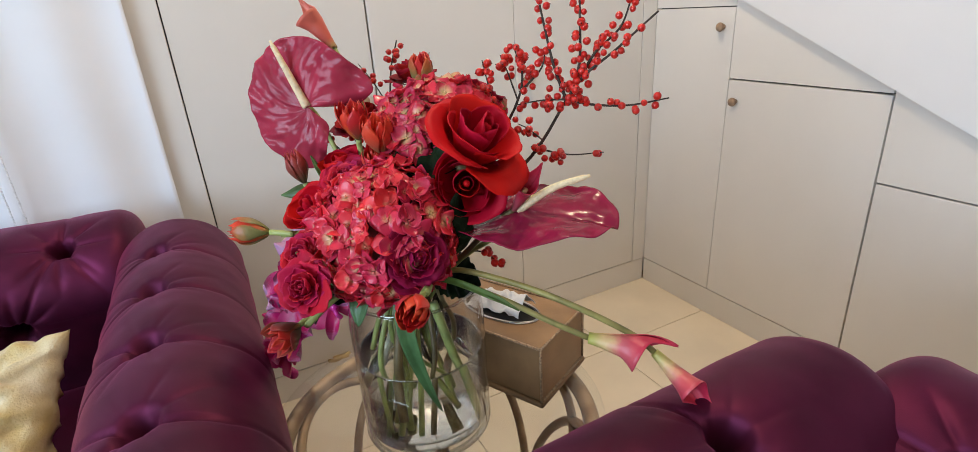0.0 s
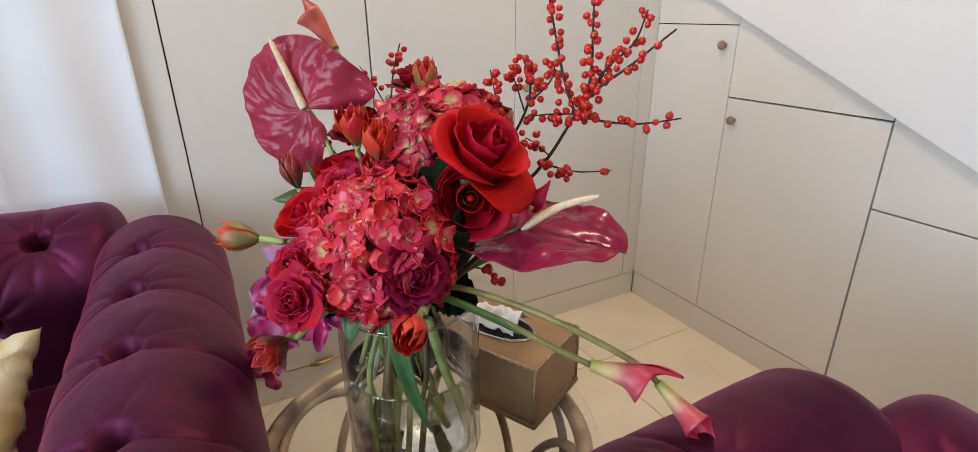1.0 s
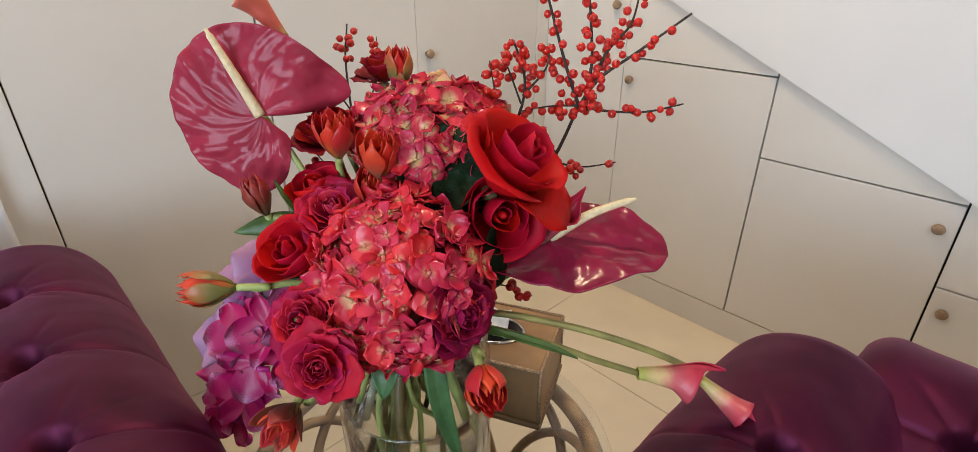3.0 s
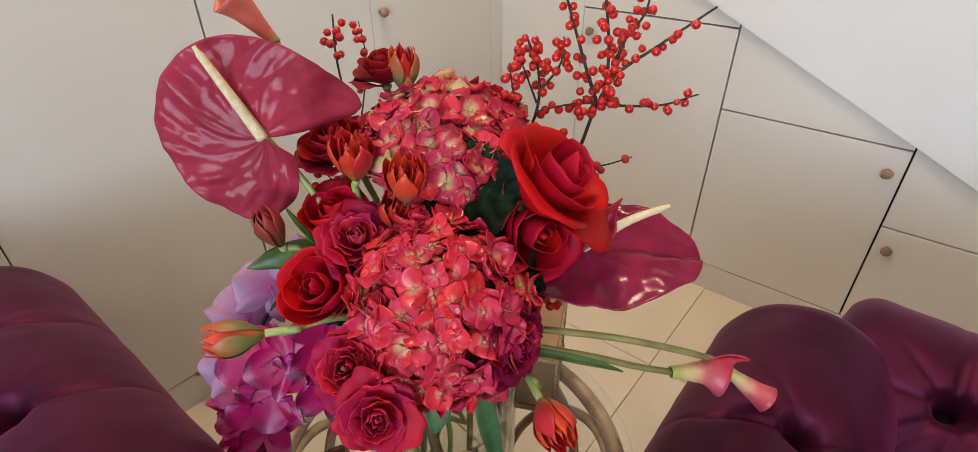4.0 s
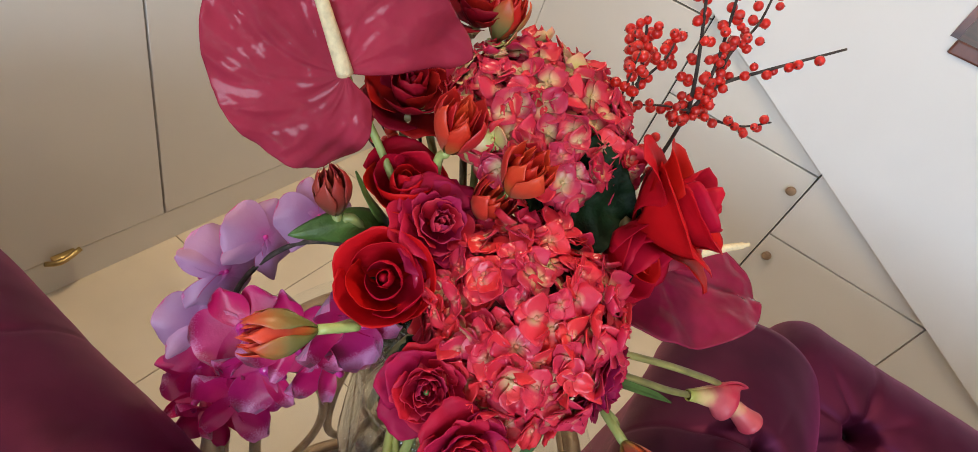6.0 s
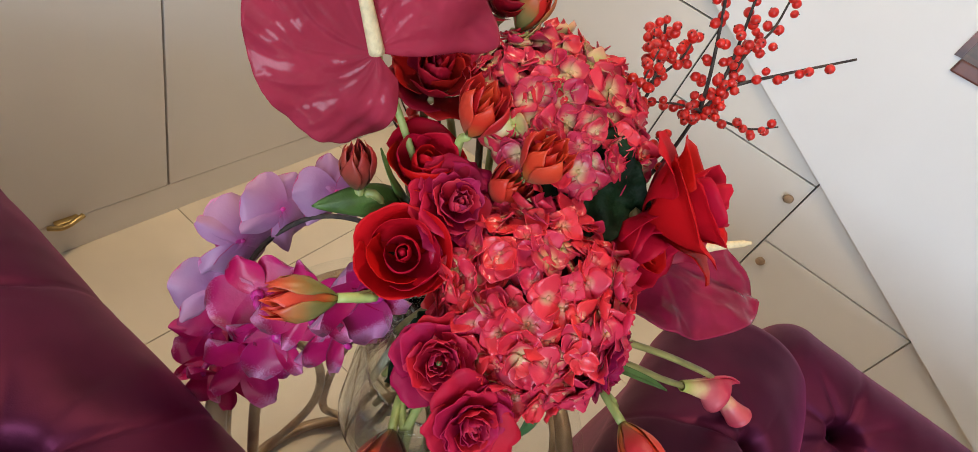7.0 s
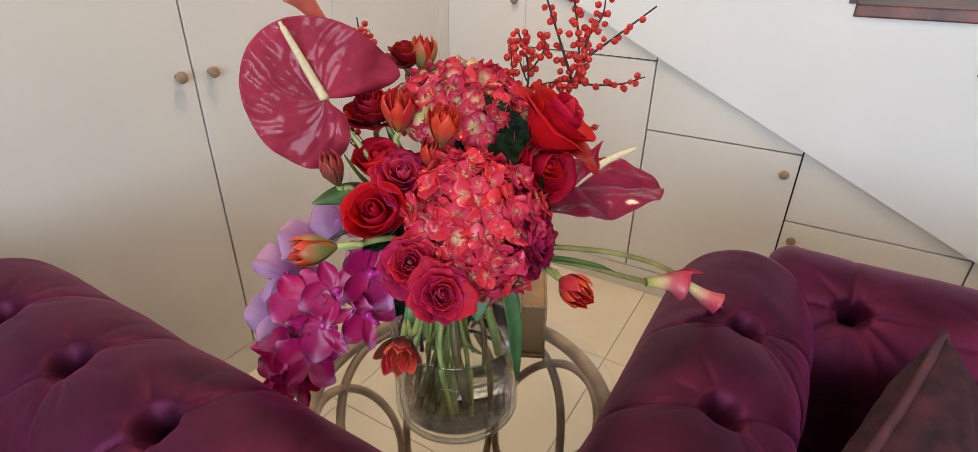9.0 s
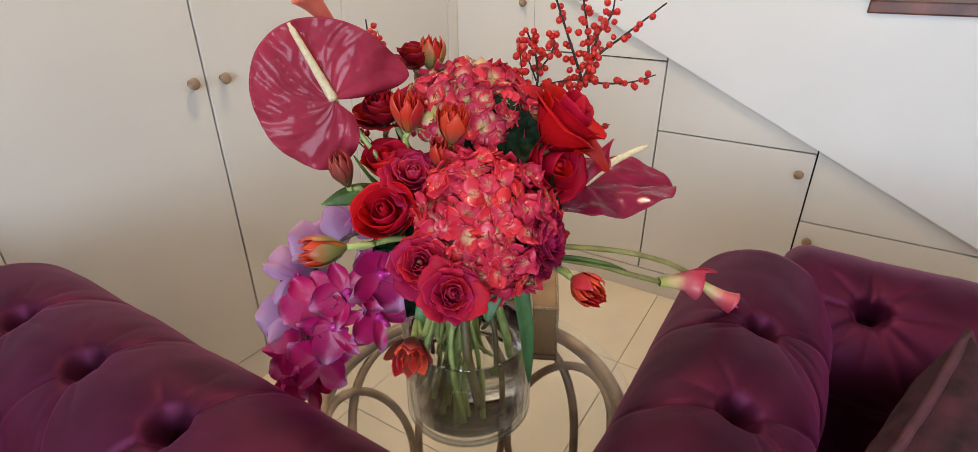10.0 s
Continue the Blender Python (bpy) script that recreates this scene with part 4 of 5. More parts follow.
def heart_spathe(length, lobe, sag, seed, roll_edge, fold, crumple):
    """A heart-shaped spathe lying in xy, its tip along +x, its notch at the origin; fold bends one lobe back."""
    def f(u, v):
        th = -2.42 + 5.60 * u if fold else (2 * u - 1) * 3.0
        a = abs(th)
        r = lobe + (length - lobe) * math.exp(-(th / 0.75) ** 2)
        if fold and th < 0:
            r *= (1 - 0.55 * max(0.0, (a - 2.12) / 0.30) ** 1.3) * (1 + 0.10 * math.exp(-((a - 2.05) / 0.25) ** 2))
        else:
            r *= 1 - 0.66 * min(1, max(0.0, (a - 2.25) / 0.93)) ** 1.25
        s = v
        x, y = r * s * math.cos(th), r * s * math.sin(th)
        z = sag * (s ** 2) * (0.6 + 0.4 * math.cos(2 * th)) + 0.0009 * s * math.cos(9 * th + 0.4) * (1 - 0.4 * s)
        z += 0.015 * s * s * noise.noise((x * 22, y * 22, seed)) + 0.0024 * s * noise.noise((x * 60, y * 60, seed))
        bend = th + 9.0 * r * s
        z += crumple * s * (0.5 - abs(noise.noise((bend * 4.2, r * s * 22, seed + 3)))) + 0.0006 * s * noise.noise((x * 140, y * 140, seed))
        z -= 0.007 * math.exp(-(y / 0.009) ** 2) * s * (1 if x > 0 else 0.4)
        z += roll_edge * (s ** 5) * (0.5 + noise.noise((math.cos(th) * 1.5, math.sin(th) * 1.5, seed + 9)))
        if fold:
            z += fold * s * s * max(0.0, min(1.0, (-th - 1.2) / 1.2)) ** 2
        return (x, y, z)
    bm = grid(145, 44, f)
    bmesh.ops.remove_doubles(bm, verts=bm.verts[:], dist=1e-5)
    return thicken(bm, 0.0011)


def basis(at, xdir, normal):
    n = Vector(normal).normalized()
    x = Vector(xdir)
    x = (x - n * x.dot(n)).normalized()
    y = n.cross(x)
    m = Matrix.Identity(4)
    for r in range(3):
        m[r][0], m[r][1], m[r][2], m[r][3] = x[r], y[r], n[r], at[r]
    return m


def anthurium(at, xdir, normal, length, lobe, sag, tip, material, label, seed, via, bend=0.0, roll_edge=0.004, fold=0.0):
    t = thing("anthurium", at, label, "anthurium", "flowers of the bouquet")
    m = basis(at, xdir, normal)
    shared("spathe", mesh_of("spathe", heart_spathe(length, lobe, sag, seed, roll_edge, fold, 0.0062 if fold else 0.002), material), t, m, "glossy heart-shaped spathe")
    a, b = Vector(at) + Vector(normal).normalized() * 0.002, Vector(tip)
    mid = (a + b) / 2 + Vector((0, 0, bend))
    part("spadix", tube([a, mid, b], lambda s: 0.0060 * (1 - 0.48 * s) * (1 if s < 0.96 else 0.6), 12, 26), M_SPADIX, t, "cream spadix")
    part("stem", tube(via, 0.0034, 8, 30), M_STEM, t, "green stem standing in water")
    return t


def calla(base, tip, side, size, material, label, stem_pts, seed, wide=0.62, stem_mat=None):
    """A funnel spathe from base to tip, its mouth opening to the side."""
    t = thing("calla_lily", base, label, "calla lily", "flowers of the bouquet")
    axis = Vector(tip) - Vector(base)
    L = axis.length
    m = basis(base, side, axis)
    def f(u, v):
        ph = (2 * u - 1) * math.pi * 1.12
        w = v
        front = (1 + math.cos(ph)) / 2
        rad = L * (0.075 + wide * 0.30 * w ** 1.3)
        rad *= (1 - 0.12 * (1 - front)) * (1 - 0.62 * max(0, (w - 0.62) / 0.38) ** 1.6 * (1 - front) ** 1.2)
        z = L * w * (0.56 + 0.30 * (1 - front) + 0.22 * (1 - front) ** 6)
        flare = max(0, w - 0.70) ** 1.5 * L * 0.9 * (front - 0.25)
        rad += flare * (0.5 + 0.5 * front) + 0.004 * w * w * noise.noise((u * 5, v * 2, seed))
        spiral = 1 + 0.10 * (u - 0.5)
        return (rad * spiral * math.cos(ph), rad * spiral * 0.85 * math.sin(ph), z)
    shared("spathe", mesh_of("spathe", thicken(grid(34, 16, f), 0.0009), material), t, m, "curled funnel spathe")
    part("spadix", tube([Vector(base) + axis * 0.12, Vector(base) + axis * 0.5], 0.003, 8, 8), M_SPADIX, t, "yellow spadix")
    part("stem", tube([base] + stem_pts, 0.0036, 8, 36), stem_mat or M_STEM, t, "bent green stem")
    return t


def blade(points, width, fold, side, n=18):
    """A long leaf along a curve, with a folded midrib."""
    path = smooth_path(points, n)
    sd = Vector(side).normalized()
    def f(u, v):
        i = int(round(v * (n - 1)))
        d = (path[min(i + 1, n - 1)] - path[max(i - 1, 0)]).normalized()
        s = (sd - d * sd.dot(d)).normalized()
        nn = d.cross(s)
        a = 2 * u - 1
        w = width * (math.sin(math.pi * min(1, 0.14 + 0.86 * v)) ** 0.8) + 0.0006
        return path[i] + s * a * w + nn * (fold * w * abs(a) ** 1.4 + 0.0012 * noise.noise((a * 3, v * 5, width * 90)))
    return thicken(grid(9, n, f), 0.0006)


def broad_leaf(m, length, width, seed):
    def f(u, v):
        a = 2 * u - 1
        w = width * (math.sin(math.pi * (0.04 + 0.95 * v ** 0.85)) ** 0.75)
        saw = 1 + 0.05 * math.sin(v * 60) * abs(a) ** 6
        x, y = length * v, a * w * saw
        z = 0.20 * width * a * a - 0.25 * length * v * v + 0.0035 * math.sin(v * 34 - abs(a) * 7) * (1 - 0.6 * v) - 0.003 * math.exp(-(a / 0.08) ** 2)
        return m @ Vector((x, y, z + 0.004 * noise.noise((u * 3, v * 3, seed))))
    return thicken(grid(23, 40, f), 0.0006)


def eyed():
    bm = ball(0.0049, 12)
    e = ball(0.0009, 6)
    bmesh.ops.translate(e, vec=(0, 0, 0.0049), verts=e.verts[:])
    for f in e.faces:
        f.material_index = 1
    return merge(bm, e)


BERRY = mesh_of("berry", eyed(), [M_BERRY, M_BERRYEYE])


def ilex(name, label, twigs, seed):
    """A twig with its side shoots: each shoot is (points, radius, berries as (from, to, how many, spread))."""
    t = thing(name, twigs[0][0][0], label, "berry branch", "flowers of the bouquet")
    q = random.Random(seed)
    for pts, radius, runs in twigs:
        wig = [Vector(p) + Vector((q.uniform(-1, 1), q.uniform(-1, 1), q.uniform(-1, 1))) * 0.0012 for p in pts]
        tw = part("twig", tube(wig, lambda s, r=radius: r * (1 - 0.5 * s), 7, 24), M_TWIG, t, "dark twig")
        path = smooth_path(wig, 60)
        for lo, hi, n, spread in runs:
            for k in range(n):
                s = lo + (hi - lo) * (k + q.uniform(0.1, 0.9)) / n
                p = path[min(59, int(s * 59))]
                off = Vector((q.gauss(0, 1), q.gauss(0, 1), q.gauss(0, 1))).normalized()
                p = p + off * (0.0052 + spread * q.random())
                mm = Matrix.Translation(p) @ off.to_track_quat("Z", "Y").to_matrix().to_4x4() @ Matrix.Scale(q.uniform(0.82, 1.1), 4)
                shared("berry", BERRY, tw, mm)
    return t


def orchid_flower(parent, at, d, size, roll, mats, seed, slim):
    """Five tepals and a lip, each face of a tepal with its own colour."""
    m = facing(at, d, roll)
    q = random.Random(seed)
    fl = part("blossom", ball(0.003, 8), M_LIP, parent)
    fl.data.transform(Matrix.Translation(Vector(at) - Vector((0, 0, 0))))
    for a, L, W in ((90, 0.98, 0.66), (0, 1.10, 1.12), (180, 1.10, 1.12), (232, 1.15, 0.52), (308, 1.15, 0.52)):
        lift, seedk = q.uniform(0.0, 0.45), q.uniform(0, 50)
        L, W = (L * 1.12, W * 0.74) if slim else (L, W)
        def f(u, v, off=0.0, L=L, W=W, lift=lift, seedk=seedk, a=a):
            s = 2 * u - 1
            w = size * W * (math.sin(math.pi * min(1, 0.05 + 0.89 * v ** 1.15)) ** 0.55)
            x, y = size * L * v * (1 - 0.16 * s * s * v), s * w * 0.64
            z = size * (lift * v * v + 0.24 * s * s * v) + 0.0022 * noise.noise((u * 3, v * 3, seedk)) + off
            c, sn = math.cos(radians(a)), math.sin(radians(a))
            return (x * c - y * sn, x * sn + y * c, z)
        front, back = grid(10, 9, f), grid(10, 9, lambda u, v: f(u, v, -0.0009))
        for face in back.faces:
            face.material_index = 1
        shared("tepal", mesh_of("tepal", merge(front, back), mats), fl, m)
    lip = merge(ball(size * 0.16, 10, 0.7), tube([(0, 0, 0), (0, -size * 0.2, size * 0.22), (0, -size * 0.42, size * 0.12)], size * 0.09, 8, 8))
    shared("lip", mesh_of("lip", lip, M_LIP), fl, m @ Matrix.Translation((0, -size * 0.08, size * 0.08)), "small magenta lip")


# ---- bouquet ----
hydrangea((0.338, 0.705, 0.915), (-0.45, -0.50, 0.74), 0.080, 0.064, 290, (0.82, 0.18, 0.0), "crimson hydrangea head of many small florets", 11)
hydrangea((0.454, 0.797, 1.012), (-0.14, -0.20, 0.96), 0.085, 0.050, 225, (0.36, 0.52, 0.12), "red hydrangea head with pale yellow-eyed florets", 12, 1.30)
rose((0.442, 0.662, 1.014), (0.22, -0.58, 0.78), 0.0440, M_ROSE, "large open scarlet rose", roll=20, flare=0.38, ruffle=0.12, seed=3, loose="open")
rose((0.430, 0.668, 0.968), (-0.32, -0.82, 0.25), 0.040, M_ROSE, "scarlet rose below a larger one", roll=50, flare=0.6, ruffle=0.12, seed=4, loose="cup")
rose((0.278, 0.804, 0.930), (-0.62, -0.24, 0.74), 0.0352, M_ROSE, "scarlet rose with a tight spiral heart", roll=10, ruffle=0.12, seed=5, loose="cup")
rose((0.332, 0.843, 0.968), (-0.35, -0.25, 0.90), 0.032, M_ROSE, "scarlet rose half hidden among tulips", roll=70, ruffle=0.14, seed=6, loose="cup")
rose((0.374, 0.884, 1.020), (-0.25, -0.10, 0.90), 0.033, M_ROSEDK, "dark red rose behind the anthurium", roll=0, flare=0.3, seed=7)
rose((0.458, 0.893, 1.075), (-0.10, 0.00, 1.0), 0.026, M_ROSEDK, "dark red rose at the top of the bouquet", roll=30, flare=0.3, seed=8)
peony((0.244, 0.728, 0.905), (-0.62, -0.35, 0.62), 0.0240, M_PEONY, "ruffled magenta peony in full bloom", 21)
peony((0.234, 0.680, 0.888), (-0.55, -0.62, 0.50), 0.0228, M_PEONY, "ruffled magenta peony with a rosette heart", 22)
peony((0.348, 0.628, 0.912), (0.00, -0.95, 0.30), 0.0275, M_PEONYDK, "dark plum peony beside the hydrangea", 23)
peony((0.325, 0.798, 0.965), (-0.35, -0.40, 0.85), 0.0275, M_PEONY, "plum-pink peony among red tulips", 24)
TUL = (M_TULIP, M_TULIPDUSK)
tulip((0.350, 0.822, 1.028), (-0.12, -0.15, 0.97), 0.030, (M_TULIP, M_TULIPDUSK), "double orange-red tulip in full bloom", 31, 0.22)
tulip((0.363, 0.764, 1.018), (-0.12, -0.25, 0.95), 0.0295, TUL, "double orange-red tulip in full bloom", 32, 0.22)
tulip((0.362, 0.779, 0.980), (-0.15, -0.30, 0.92), 0.028, TUL, "orange-red tulip below two others", 33, 0.2)
tulip((0.277, 0.864, 0.971), (-0.22, 0.10, 0.95), 0.027, (M_TULIPDK, M_TULIPDK), "closed dusky red tulip bud", 34, 0.0, via=[(0.29, 0.855, 0.947), (0.32, 0.83, 0.90)], extra=3)
tulip((0.202, 0.825, 0.912), (-0.80, 0.50, 0.10), 0.030, (M_TULIP, M_TULIPGREEN), "green-streaked orange tulip leaning out on a pale stem", 35, 0.10, via=[(0.235, 0.807, 0.905), (0.285, 0.785, 0.90), (0.34, 0.772, 0.86)])
tulip((0.320, 0.572, 0.886), (-0.55, -0.80, 0.12), 0.029, TUL, "orange-red double tulip hanging over the vase", 36, 0.12, via=[(0.345, 0.603, 0.881), (0.368, 0.655, 0.865)])
tulip((0.210, 0.720, 0.815), (-0.80, -0.45, -0.10), 0.0235, (M_TULIPDUSK, M_TULIPDK), "wide open orange tulip drooping beside the vase", 37, 0.55, via=[(0.235, 0.722, 0.818), (0.285, 0.738, 0.838)])
tulip((0.466, 0.870, 1.074), (-0.05, -0.10, 1.0), 0.029, (M_TULIP, M_TULIPGREEN), "green-streaked orange tulip at the top", 38, 0.15)

anthurium((0.309, 0.898, 1.043), (-0.42, 0.42, 0.62), (-0.66, -0.73, 0.08), 0.097, 0.087, -0.012, (0.281, 0.923, 1.129), M_SPATHE, "glossy mauve-pink anthurium with a cream spadix", 41, [(0.311, 0.900, 1.043), (0.321, 0.899, 1.025), (0.331, 0.870, 0.985), (0.348, 0.815, 0.90), (0.37, 0.78, 0.82), (0.395, 0.76, 0.70), (0.41, 0.75, 0.61)], roll_edge=0.004, fold=-0.03)
anthurium((0.485, 0.646, 0.928), (0.55, -0.83, 0.0), (-0.14, 0.02, 0.98), 0.118, 0.080, -0.014, (0.543, 0.586, 0.975), M_SPATHEB, "wine-red anthurium spathe held out flat with a cream spadix", 42, [(0.485, 0.646, 0.926), (0.47, 0.66, 0.90), (0.43, 0.70, 0.86), (0.40, 0.74, 0.80), (0.37, 0.78, 0.70), (0.35, 0.79, 0.61)], bend=0.006, roll_edge=0.011)

calla((0.505, 0.537, 0.805), (0.572, 0.478, 0.797), (-0.3, -0.5, -0.6), 1, M_CALLA, "pink and yellow calla lily bowed over the sofa arm", [(0.47, 0.565, 0.825), (0.43, 0.605, 0.848), (0.385, 0.665, 0.86), (0.37, 0.73, 0.82), (0.36, 0.79, 0.70), (0.35, 0.80, 0.60)], 51, 0.50, M_STEMOLIVE)
calla((0.566, 0.497, 0.786), (0.594, 0.430, 0.736), (-0.5, -0.2, 0.5), 1, M_CALLA, "pink and yellow calla lily bowed over the sofa arm", [(0.55, 0.51, 0.805), (0.50, 0.545, 0.840), (0.45, 0.60, 0.862), (0.40, 0.67, 0.865), (0.38, 0.72, 0.82), (0.40, 0.78, 0.70), (0.41, 0.80, 0.60)], 52, 0.5, M_STEMOLIVE)
calla((0.366, 0.938, 1.112), (0.336, 0.985, 1.178), (-0.6, -0.5, 0.2), 1, M_CALLAO, "salmon calla lily standing at the top", [(0.372, 0.925, 1.09), (0.385, 0.895, 1.03), (0.395, 0.84, 0.93), (0.39, 0.79, 0.82), (0.37, 0.74, 0.68), (0.36, 0.73, 0.60)], 53, 0.62)
calla((0.478, 0.645, 0.932), (0.497, 0.618, 0.986), (-0.7, -0.6, 0.1), 1, M_CALLAD, "wine-red calla lily tucked beside the rose", [(0.455, 0.662, 0.91), (0.43, 0.69, 0.87), (0.40, 0.73, 0.82), (0.36, 0.77, 0.70), (0.34, 0.78, 0.60)], 54, 0.55, M_STEMDK)

J = (0.597, 0.705, 1.037)
ilex("berry_branch", "leafless winterberry branch thick with red berries", [
    ([(0.40, 0.77, 0.62), (0.41, 0.75, 0.78), (0.47, 0.73, 0.90), (0.545, 0.705, 0.975), J], 0.0036, []),
    ([J, (0.618, 0.697, 1.066), (0.640, 0.665, 1.095), (0.662, 0.617, 1.138)], 0.0024, [(0.02, 0.40, 16, 0.012), (0.45, 0.95, 7, 0.004)]),
    ([J, (0.630, 0.685, 1.030), (0.660, 0.655, 1.028), (0.700, 0.630, 1.035)], 0.0019, [(0.05, 0.35, 7, 0.006), (0.45, 0.97, 9, 0.003)]),
    ([J, (0.590, 0.722, 1.082), (0.592, 0.750, 1.143), (0.596, 0.772, 1.185)], 0.0022, [(0.05, 0.45, 10, 0.009), (0.5, 0.98, 14, 0.006)]),
    ([(0.604, 0.703, 1.047), (0.622, 0.710, 1.085), (0.636, 0.728, 1.139), (0.648, 0.743, 1.185)], 0.0022, [(0.1, 0.6, 16, 0.009), (0.6, 0.98, 10, 0.006)]),
    ([(0.618, 0.700, 1.066), (0.645, 0.704, 1.094), (0.678, 0.700, 1.121), (0.702, 0.706, 1.158)], 0.0021, [(0.1, 0.6, 18, 0.010), (0.6, 0.98, 9, 0.006)]),
    ([J, (0.575, 0.728, 1.036), (0.548, 0.752, 1.030)], 0.0014, [(0.05, 0.5, 14, 0.012), (0.6, 0.9, 4, 0.004)]),
    ([(0.552, 0.703, 0.980), (0.587, 0.686, 0.972), (0.632, 0.670, 0.970)], 0.0014, [(0.0, 0.45, 14, 0.010), (0.82, 0.95, 2, 0.003)]),
    ([(0.560, 0.702, 0.990), (0.545, 0.715, 1.005), (0.535, 0.722, 1.012)], 0.0012, [(0.3, 1.0, 7, 0.006)]),
], 61)
ilex("berry_branch", "forked winterberry twig with clusters of red berries", [
    ([(0.38, 0.80, 0.62), (0.43, 0.78, 0.80), (0.50, 0.765, 0.95), (0.545, 0.752, 1.024), (0.570, 0.765, 1.065), (0.566, 0.782, 1.105)], 0.0026, [(0.80, 0.99, 22, 0.013)]),
    ([(0.560, 0.760, 1.045), (0.590, 0.750, 1.075), (0.600, 0.755, 1.10)], 0.0016, [(0.1, 0.9, 16, 0.010)]),
    ([(0.530, 0.756, 1.000), (0.516, 0.758, 1.050), (0.508, 0.760, 1.092)], 0.0014, [(0.45, 0.98, 15, 0.008)]),
    ([(0.556, 0.757, 1.038), (0.550, 0.772, 1.075), (0.546, 0.780, 1.095)], 0.0013, [(0.4, 1.0, 9, 0.008)]),
], 62)
ilex("berry_branch", "slender winterberry twig rising behind the anthurium", [
    ([(0.37, 0.79, 0.62), (0.39, 0.82, 0.82), (0.42, 0.90, 0.97), (0.452, 0.965, 1.065), (0.480, 0.998, 1.112)], 0.0022, [(0.80, 0.96, 10, 0.007)]),
    ([(0.435, 0.935, 1.02), (0.425, 0.965, 1.055), (0.410, 0.985, 1.085)], 0.0012, [(0.4, 1.0, 6, 0.005)]),
    ([(0.43, 0.92, 0.99), (0.52, 1.00, 1.045), (0.552, 1.045, 1.088)], 0.0013, [(0.3, 1.0, 12, 0.005)]),
    ([(0.405, 0.865, 0.92), (0.385, 0.90, 0.955), (0.368, 0.915, 0.985)], 0.0012, [(0.3, 1.0, 10, 0.008)]),
    ([(0.40, 0.86, 0.91), (0.36, 0.885, 0.955), (0.330, 0.900, 0.995), (0.315, 0.905, 1.01)], 0.0012, [(0.4, 1.0, 7, 0.005)]),
], 63)
ilex("berry_branch", "short winterberry sprig hanging below the leaves", [([(0.40, 0.75, 0.83), (0.44, 0.69, 0.87), (0.462, 0.66, 0.862)], 0.0013, [(0.7, 1.0, 8, 0.007)])], 64)

# orchid spray
spray = thing("orchid_spray", (0.33, 0.83, 0.85), "arching spray of magenta and lilac moth orchids hanging beside the table", "orchid", "flowers of the bouquet")
part("stem", tube([(0.40, 0.78, 0.62), (0.375, 0.80, 0.80), (0.345, 0.86, 0.86), (0.315, 0.925, 0.845), (0.275, 0.955, 0.79), (0.245, 0.94, 0.73), (0.225, 0.92, 0.665)], 0.0026, 8, 40), M_TWIG, spray, "dark arching stalk")
ORCH = [((0.335, 0.925, 0.868), (0.30, 0.75, -0.45), 0.037, 0), ((0.300, 0.955, 0.838), (0.10, 0.80, -0.50), 0.040, 40), ((0.268, 0.968, 0.800), (0.05, 0.85, -0.35), 0.041, 95), ((0.240, 0.962, 0.752), (0.20, 0.75, -0.45), 0.040, 20), ((0.222, 0.945, 0.712), (0.30, 0.70, -0.40), 0.034, 70), ((0.245, 0.915, 0.790), (-0.65, -0.25, 0.60), 0.040, 50), ((0.215, 0.930, 0.690), (-0.75, -0.10, 0.55), 0.036, 10),
        ((0.285, 0.842, 0.770), (-0.35, -0.90, 0.10), 0.040, 30), ((0.292, 0.838, 0.828), (-0.45, -0.80, 0.25), 0.046, 110), ((0.262, 0.868, 0.812), (-0.60, -0.60, 0.40), 0.040, 20), ((0.240, 0.880, 0.765), (-0.60, -0.65, 0.30), 0.040, 75), ((0.222, 0.893, 0.715), (-0.70, -0.55, 0.30), 0.038, 140), ((0.212, 0.908, 0.672), (-0.70, -0.50, 0.30), 0.032, 200)]
for k, (p, d, s, roll) in enumerate(ORCH):
    orchid_flower(spray, p, d, s, roll, (M_ORCHID, M_LILAC if p[2] > 0.745 else M_ORCHID), 70 + k, k >= 6)
for p, r in (((0.203, 0.93, 0.645), 0.008), ((0.215, 0.91, 0.635), 0.010), ((0.195, 0.945, 0.665), 0.006)):
    part("bud", lathe([(0, -r * 1.2), (r * 0.7, -r * 0.6), (r * 0.8, 0.1 * r), (0, r * 1.3)], p, 12), M_LIP, spray, "closed magenta bud")

# foliage
def leaf_thing(bm, material, at, label):
    t = thing("leaf_spray", at, label, "foliage", "flowers of the bouquet")
    part("leaf", bm, material, t)
    return t


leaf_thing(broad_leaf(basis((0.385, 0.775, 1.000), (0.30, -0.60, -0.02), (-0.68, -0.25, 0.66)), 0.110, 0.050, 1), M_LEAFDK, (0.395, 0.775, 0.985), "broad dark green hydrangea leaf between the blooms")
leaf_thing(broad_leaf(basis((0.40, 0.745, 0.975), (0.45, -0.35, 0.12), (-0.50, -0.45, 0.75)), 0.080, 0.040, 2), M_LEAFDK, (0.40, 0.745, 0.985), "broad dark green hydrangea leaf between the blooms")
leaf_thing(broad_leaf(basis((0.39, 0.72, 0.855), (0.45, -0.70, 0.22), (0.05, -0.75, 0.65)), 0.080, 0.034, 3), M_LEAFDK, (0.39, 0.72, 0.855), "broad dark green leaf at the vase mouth")
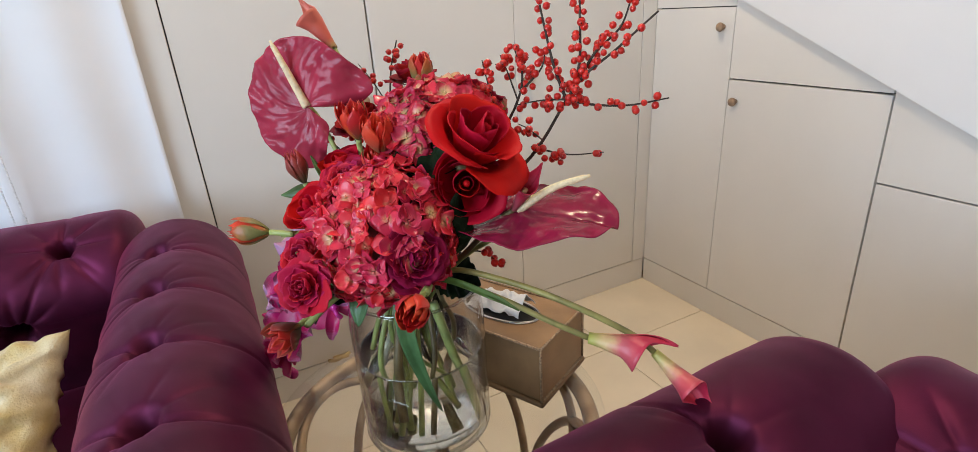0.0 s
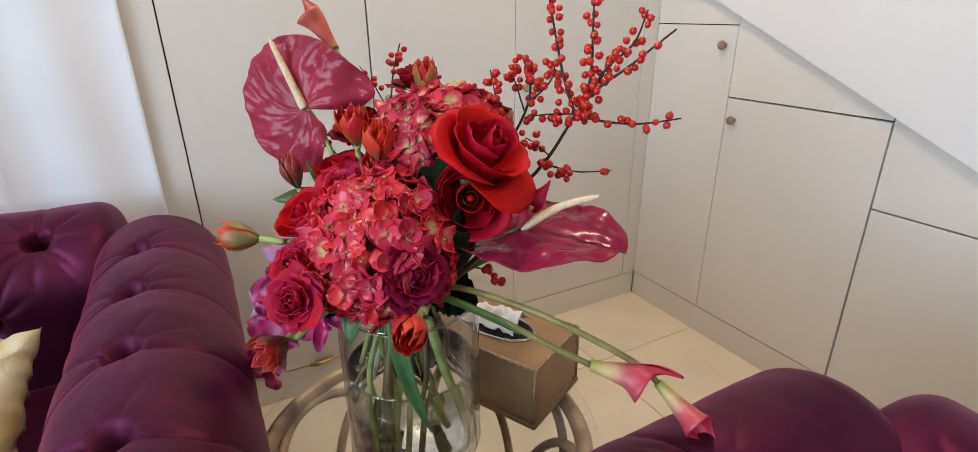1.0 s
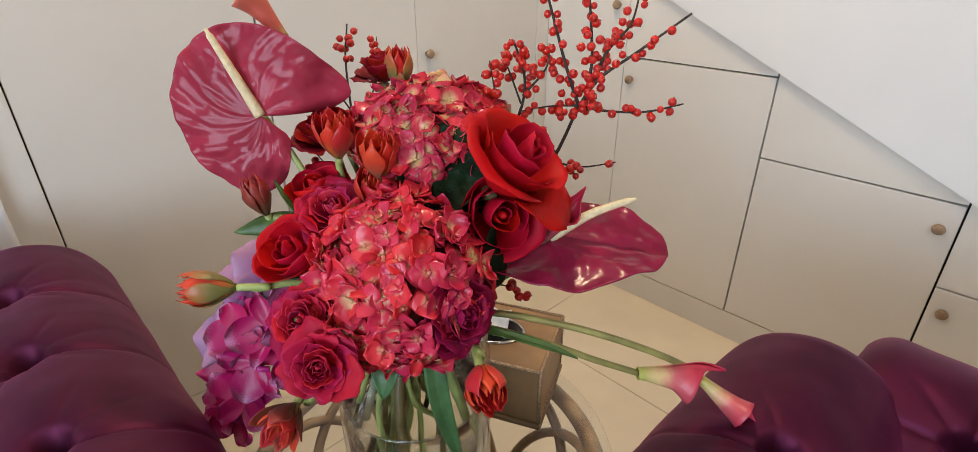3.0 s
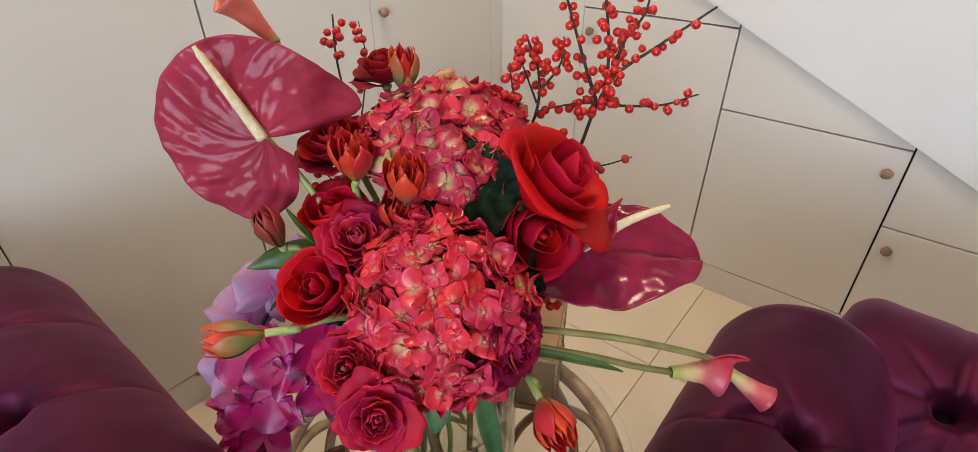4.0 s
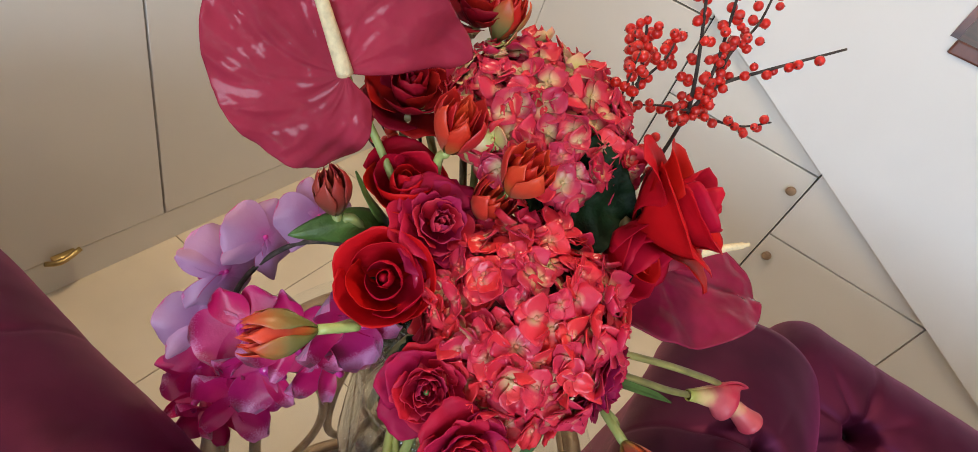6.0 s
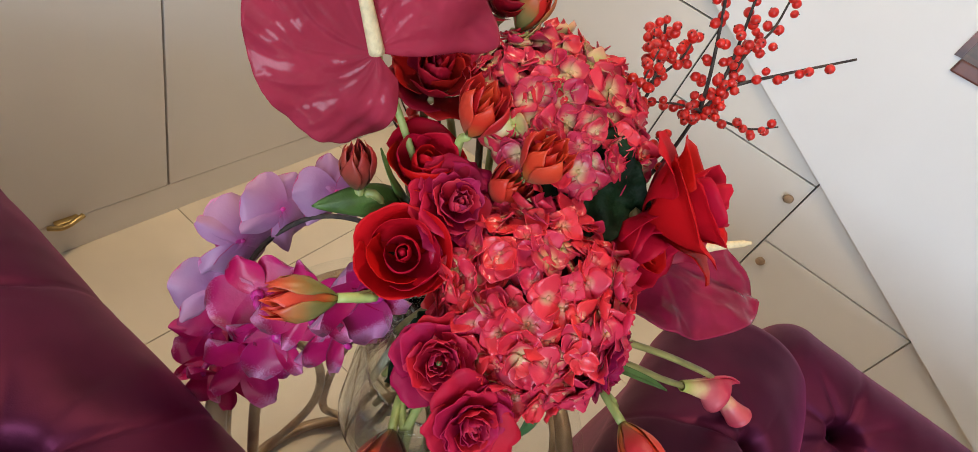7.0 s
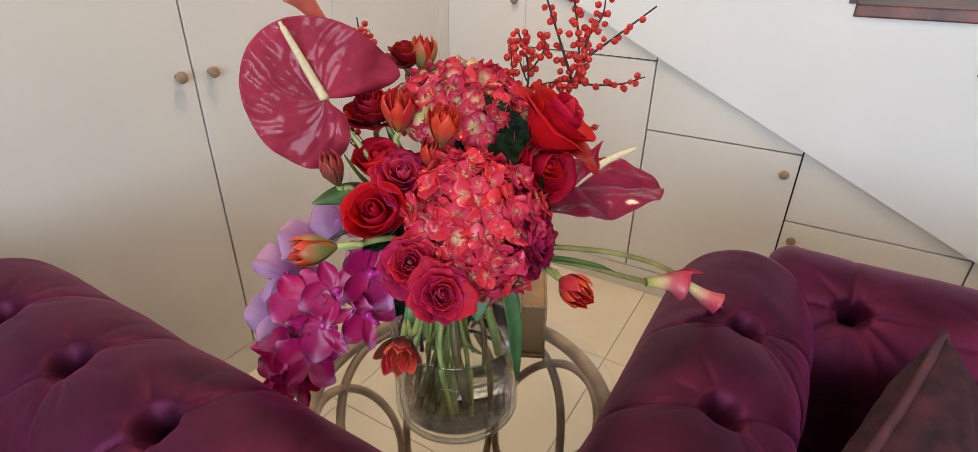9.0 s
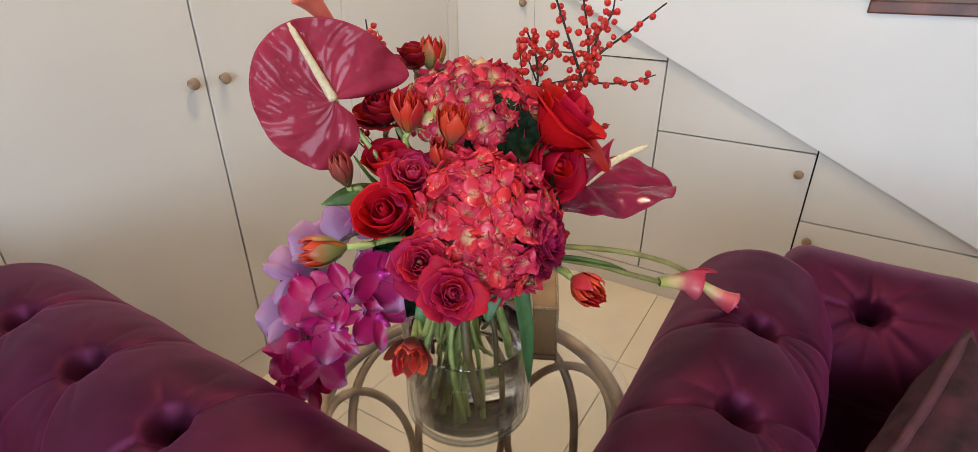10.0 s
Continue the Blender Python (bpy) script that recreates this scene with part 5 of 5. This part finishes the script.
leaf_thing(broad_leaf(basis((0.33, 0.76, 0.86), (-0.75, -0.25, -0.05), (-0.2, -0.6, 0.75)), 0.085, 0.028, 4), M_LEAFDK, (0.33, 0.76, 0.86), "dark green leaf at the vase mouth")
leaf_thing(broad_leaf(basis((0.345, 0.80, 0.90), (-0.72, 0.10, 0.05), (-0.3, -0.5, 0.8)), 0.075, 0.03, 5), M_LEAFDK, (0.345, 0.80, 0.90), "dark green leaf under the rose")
leaf_thing(blade([(0.335, 0.82, 0.915), (0.305, 0.842, 0.938), (0.275, 0.858, 0.942), (0.250, 0.876, 0.935)], 0.0135, 0.45, (0.35, 0.5, 0.75)), M_LEAF, (0.335, 0.82, 0.915), "curling green tulip leaf")
leaf_thing(blade([(0.335, 0.815, 0.91), (0.308, 0.845, 0.955), (0.296, 0.862, 0.985)], 0.006, 0.4, (0.6, 0.5, 0.1)), M_LEAF, (0.335, 0.815, 0.91), "narrow upright green leaf")
leaf_thing(blade([(0.352, 0.715, 0.850), (0.336, 0.665, 0.860), (0.332, 0.648, 0.81), (0.345, 0.648, 0.745), (0.366, 0.655, 0.678)], 0.0095, 0.35, (0.75, -0.45, 0.1)), M_LEAFBLUE, (0.352, 0.715, 0.85), "long green leaf hanging down the vase")
leaf_thing(blade([(0.350, 0.735, 0.845), (0.315, 0.690, 0.865), (0.292, 0.672, 0.855), (0.282, 0.668, 0.828)], 0.017, 0.3, (0.6, -0.6, 0.3)), M_LEAFBLUE, (0.35, 0.735, 0.845), "grey-green leaf over the vase rim")
leaf_thing(blade([(0.345, 0.745, 0.84), (0.295, 0.735, 0.858), (0.262, 0.735, 0.84), (0.245, 0.742, 0.805)], 0.014, 0.35, (0.3, -0.8, 0.3)), M_LEAF, (0.345, 0.745, 0.84), "green leaf over the vase rim")
leaf_thing(blade([(0.365, 0.68, 0.86), (0.385, 0.63, 0.872), (0.415, 0.585, 0.862), (0.432, 0.562, 0.852)], 0.0036, 0.35, (0.6, 0.4, 0.4)), M_LEAF, (0.365, 0.68, 0.86), "narrow green leaf beside the calla stems")
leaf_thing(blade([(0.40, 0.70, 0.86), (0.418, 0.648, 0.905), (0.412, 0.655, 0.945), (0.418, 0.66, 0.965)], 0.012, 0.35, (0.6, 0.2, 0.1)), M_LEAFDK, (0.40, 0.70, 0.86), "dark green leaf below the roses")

# loose stems in the water
for k in range(4):
    a = 2 * math.pi * k / 4 + 0.4
    st = thing("cut_stem", (VX + 0.03 * math.cos(a), VY + 0.03 * math.sin(a), TZ + 0.03), ("pale cut flower stem" if k % 4 == 1 else "green cut flower stem") + " standing in the vase water", "stem", "flowers of the bouquet")
    lean = rnd.uniform(0.02, 0.05)
    part("stalk", tube([(VX + lean * math.cos(a), VY + lean * math.sin(a), TZ + VH - 0.02), (VX + 0.055 * math.cos(a + 0.2), VY + 0.055 * math.sin(a + 0.2), TZ + 0.13), (VX + 0.072 * math.cos(a + 0.4), VY + 0.072 * math.sin(a + 0.4), TZ + 0.022 + 0.02 * (k % 3))], rnd.uniform(0.0042, 0.0072), 10, 16), M_STEMPALE if k % 4 == 1 else (M_STEM if k % 2 else M_STEMDK), st)

# ---- floor tiles ----
TILE = 0.603
bm = box((0.0012, 0.0012, -0.012), (TILE - 0.0012, TILE - 0.0012, 0.0), 0.0008, 1)
TILE_MESH = mesh_of("tile", bm, M_TILE, False)
ORIGIN[floor.name] = Vector((0, 0, 0))
for i in range(-6, 4):
    for j in range(-6, 3):
        x, y = 0.668 + TILE * i, 0.778 + TILE * j
        if x > -3.2 and x < 2.9 and y > -3.3 and y < 2.1:
            shared("tile", TILE_MESH, floor, Matrix.Translation((x, y, 0.0)))
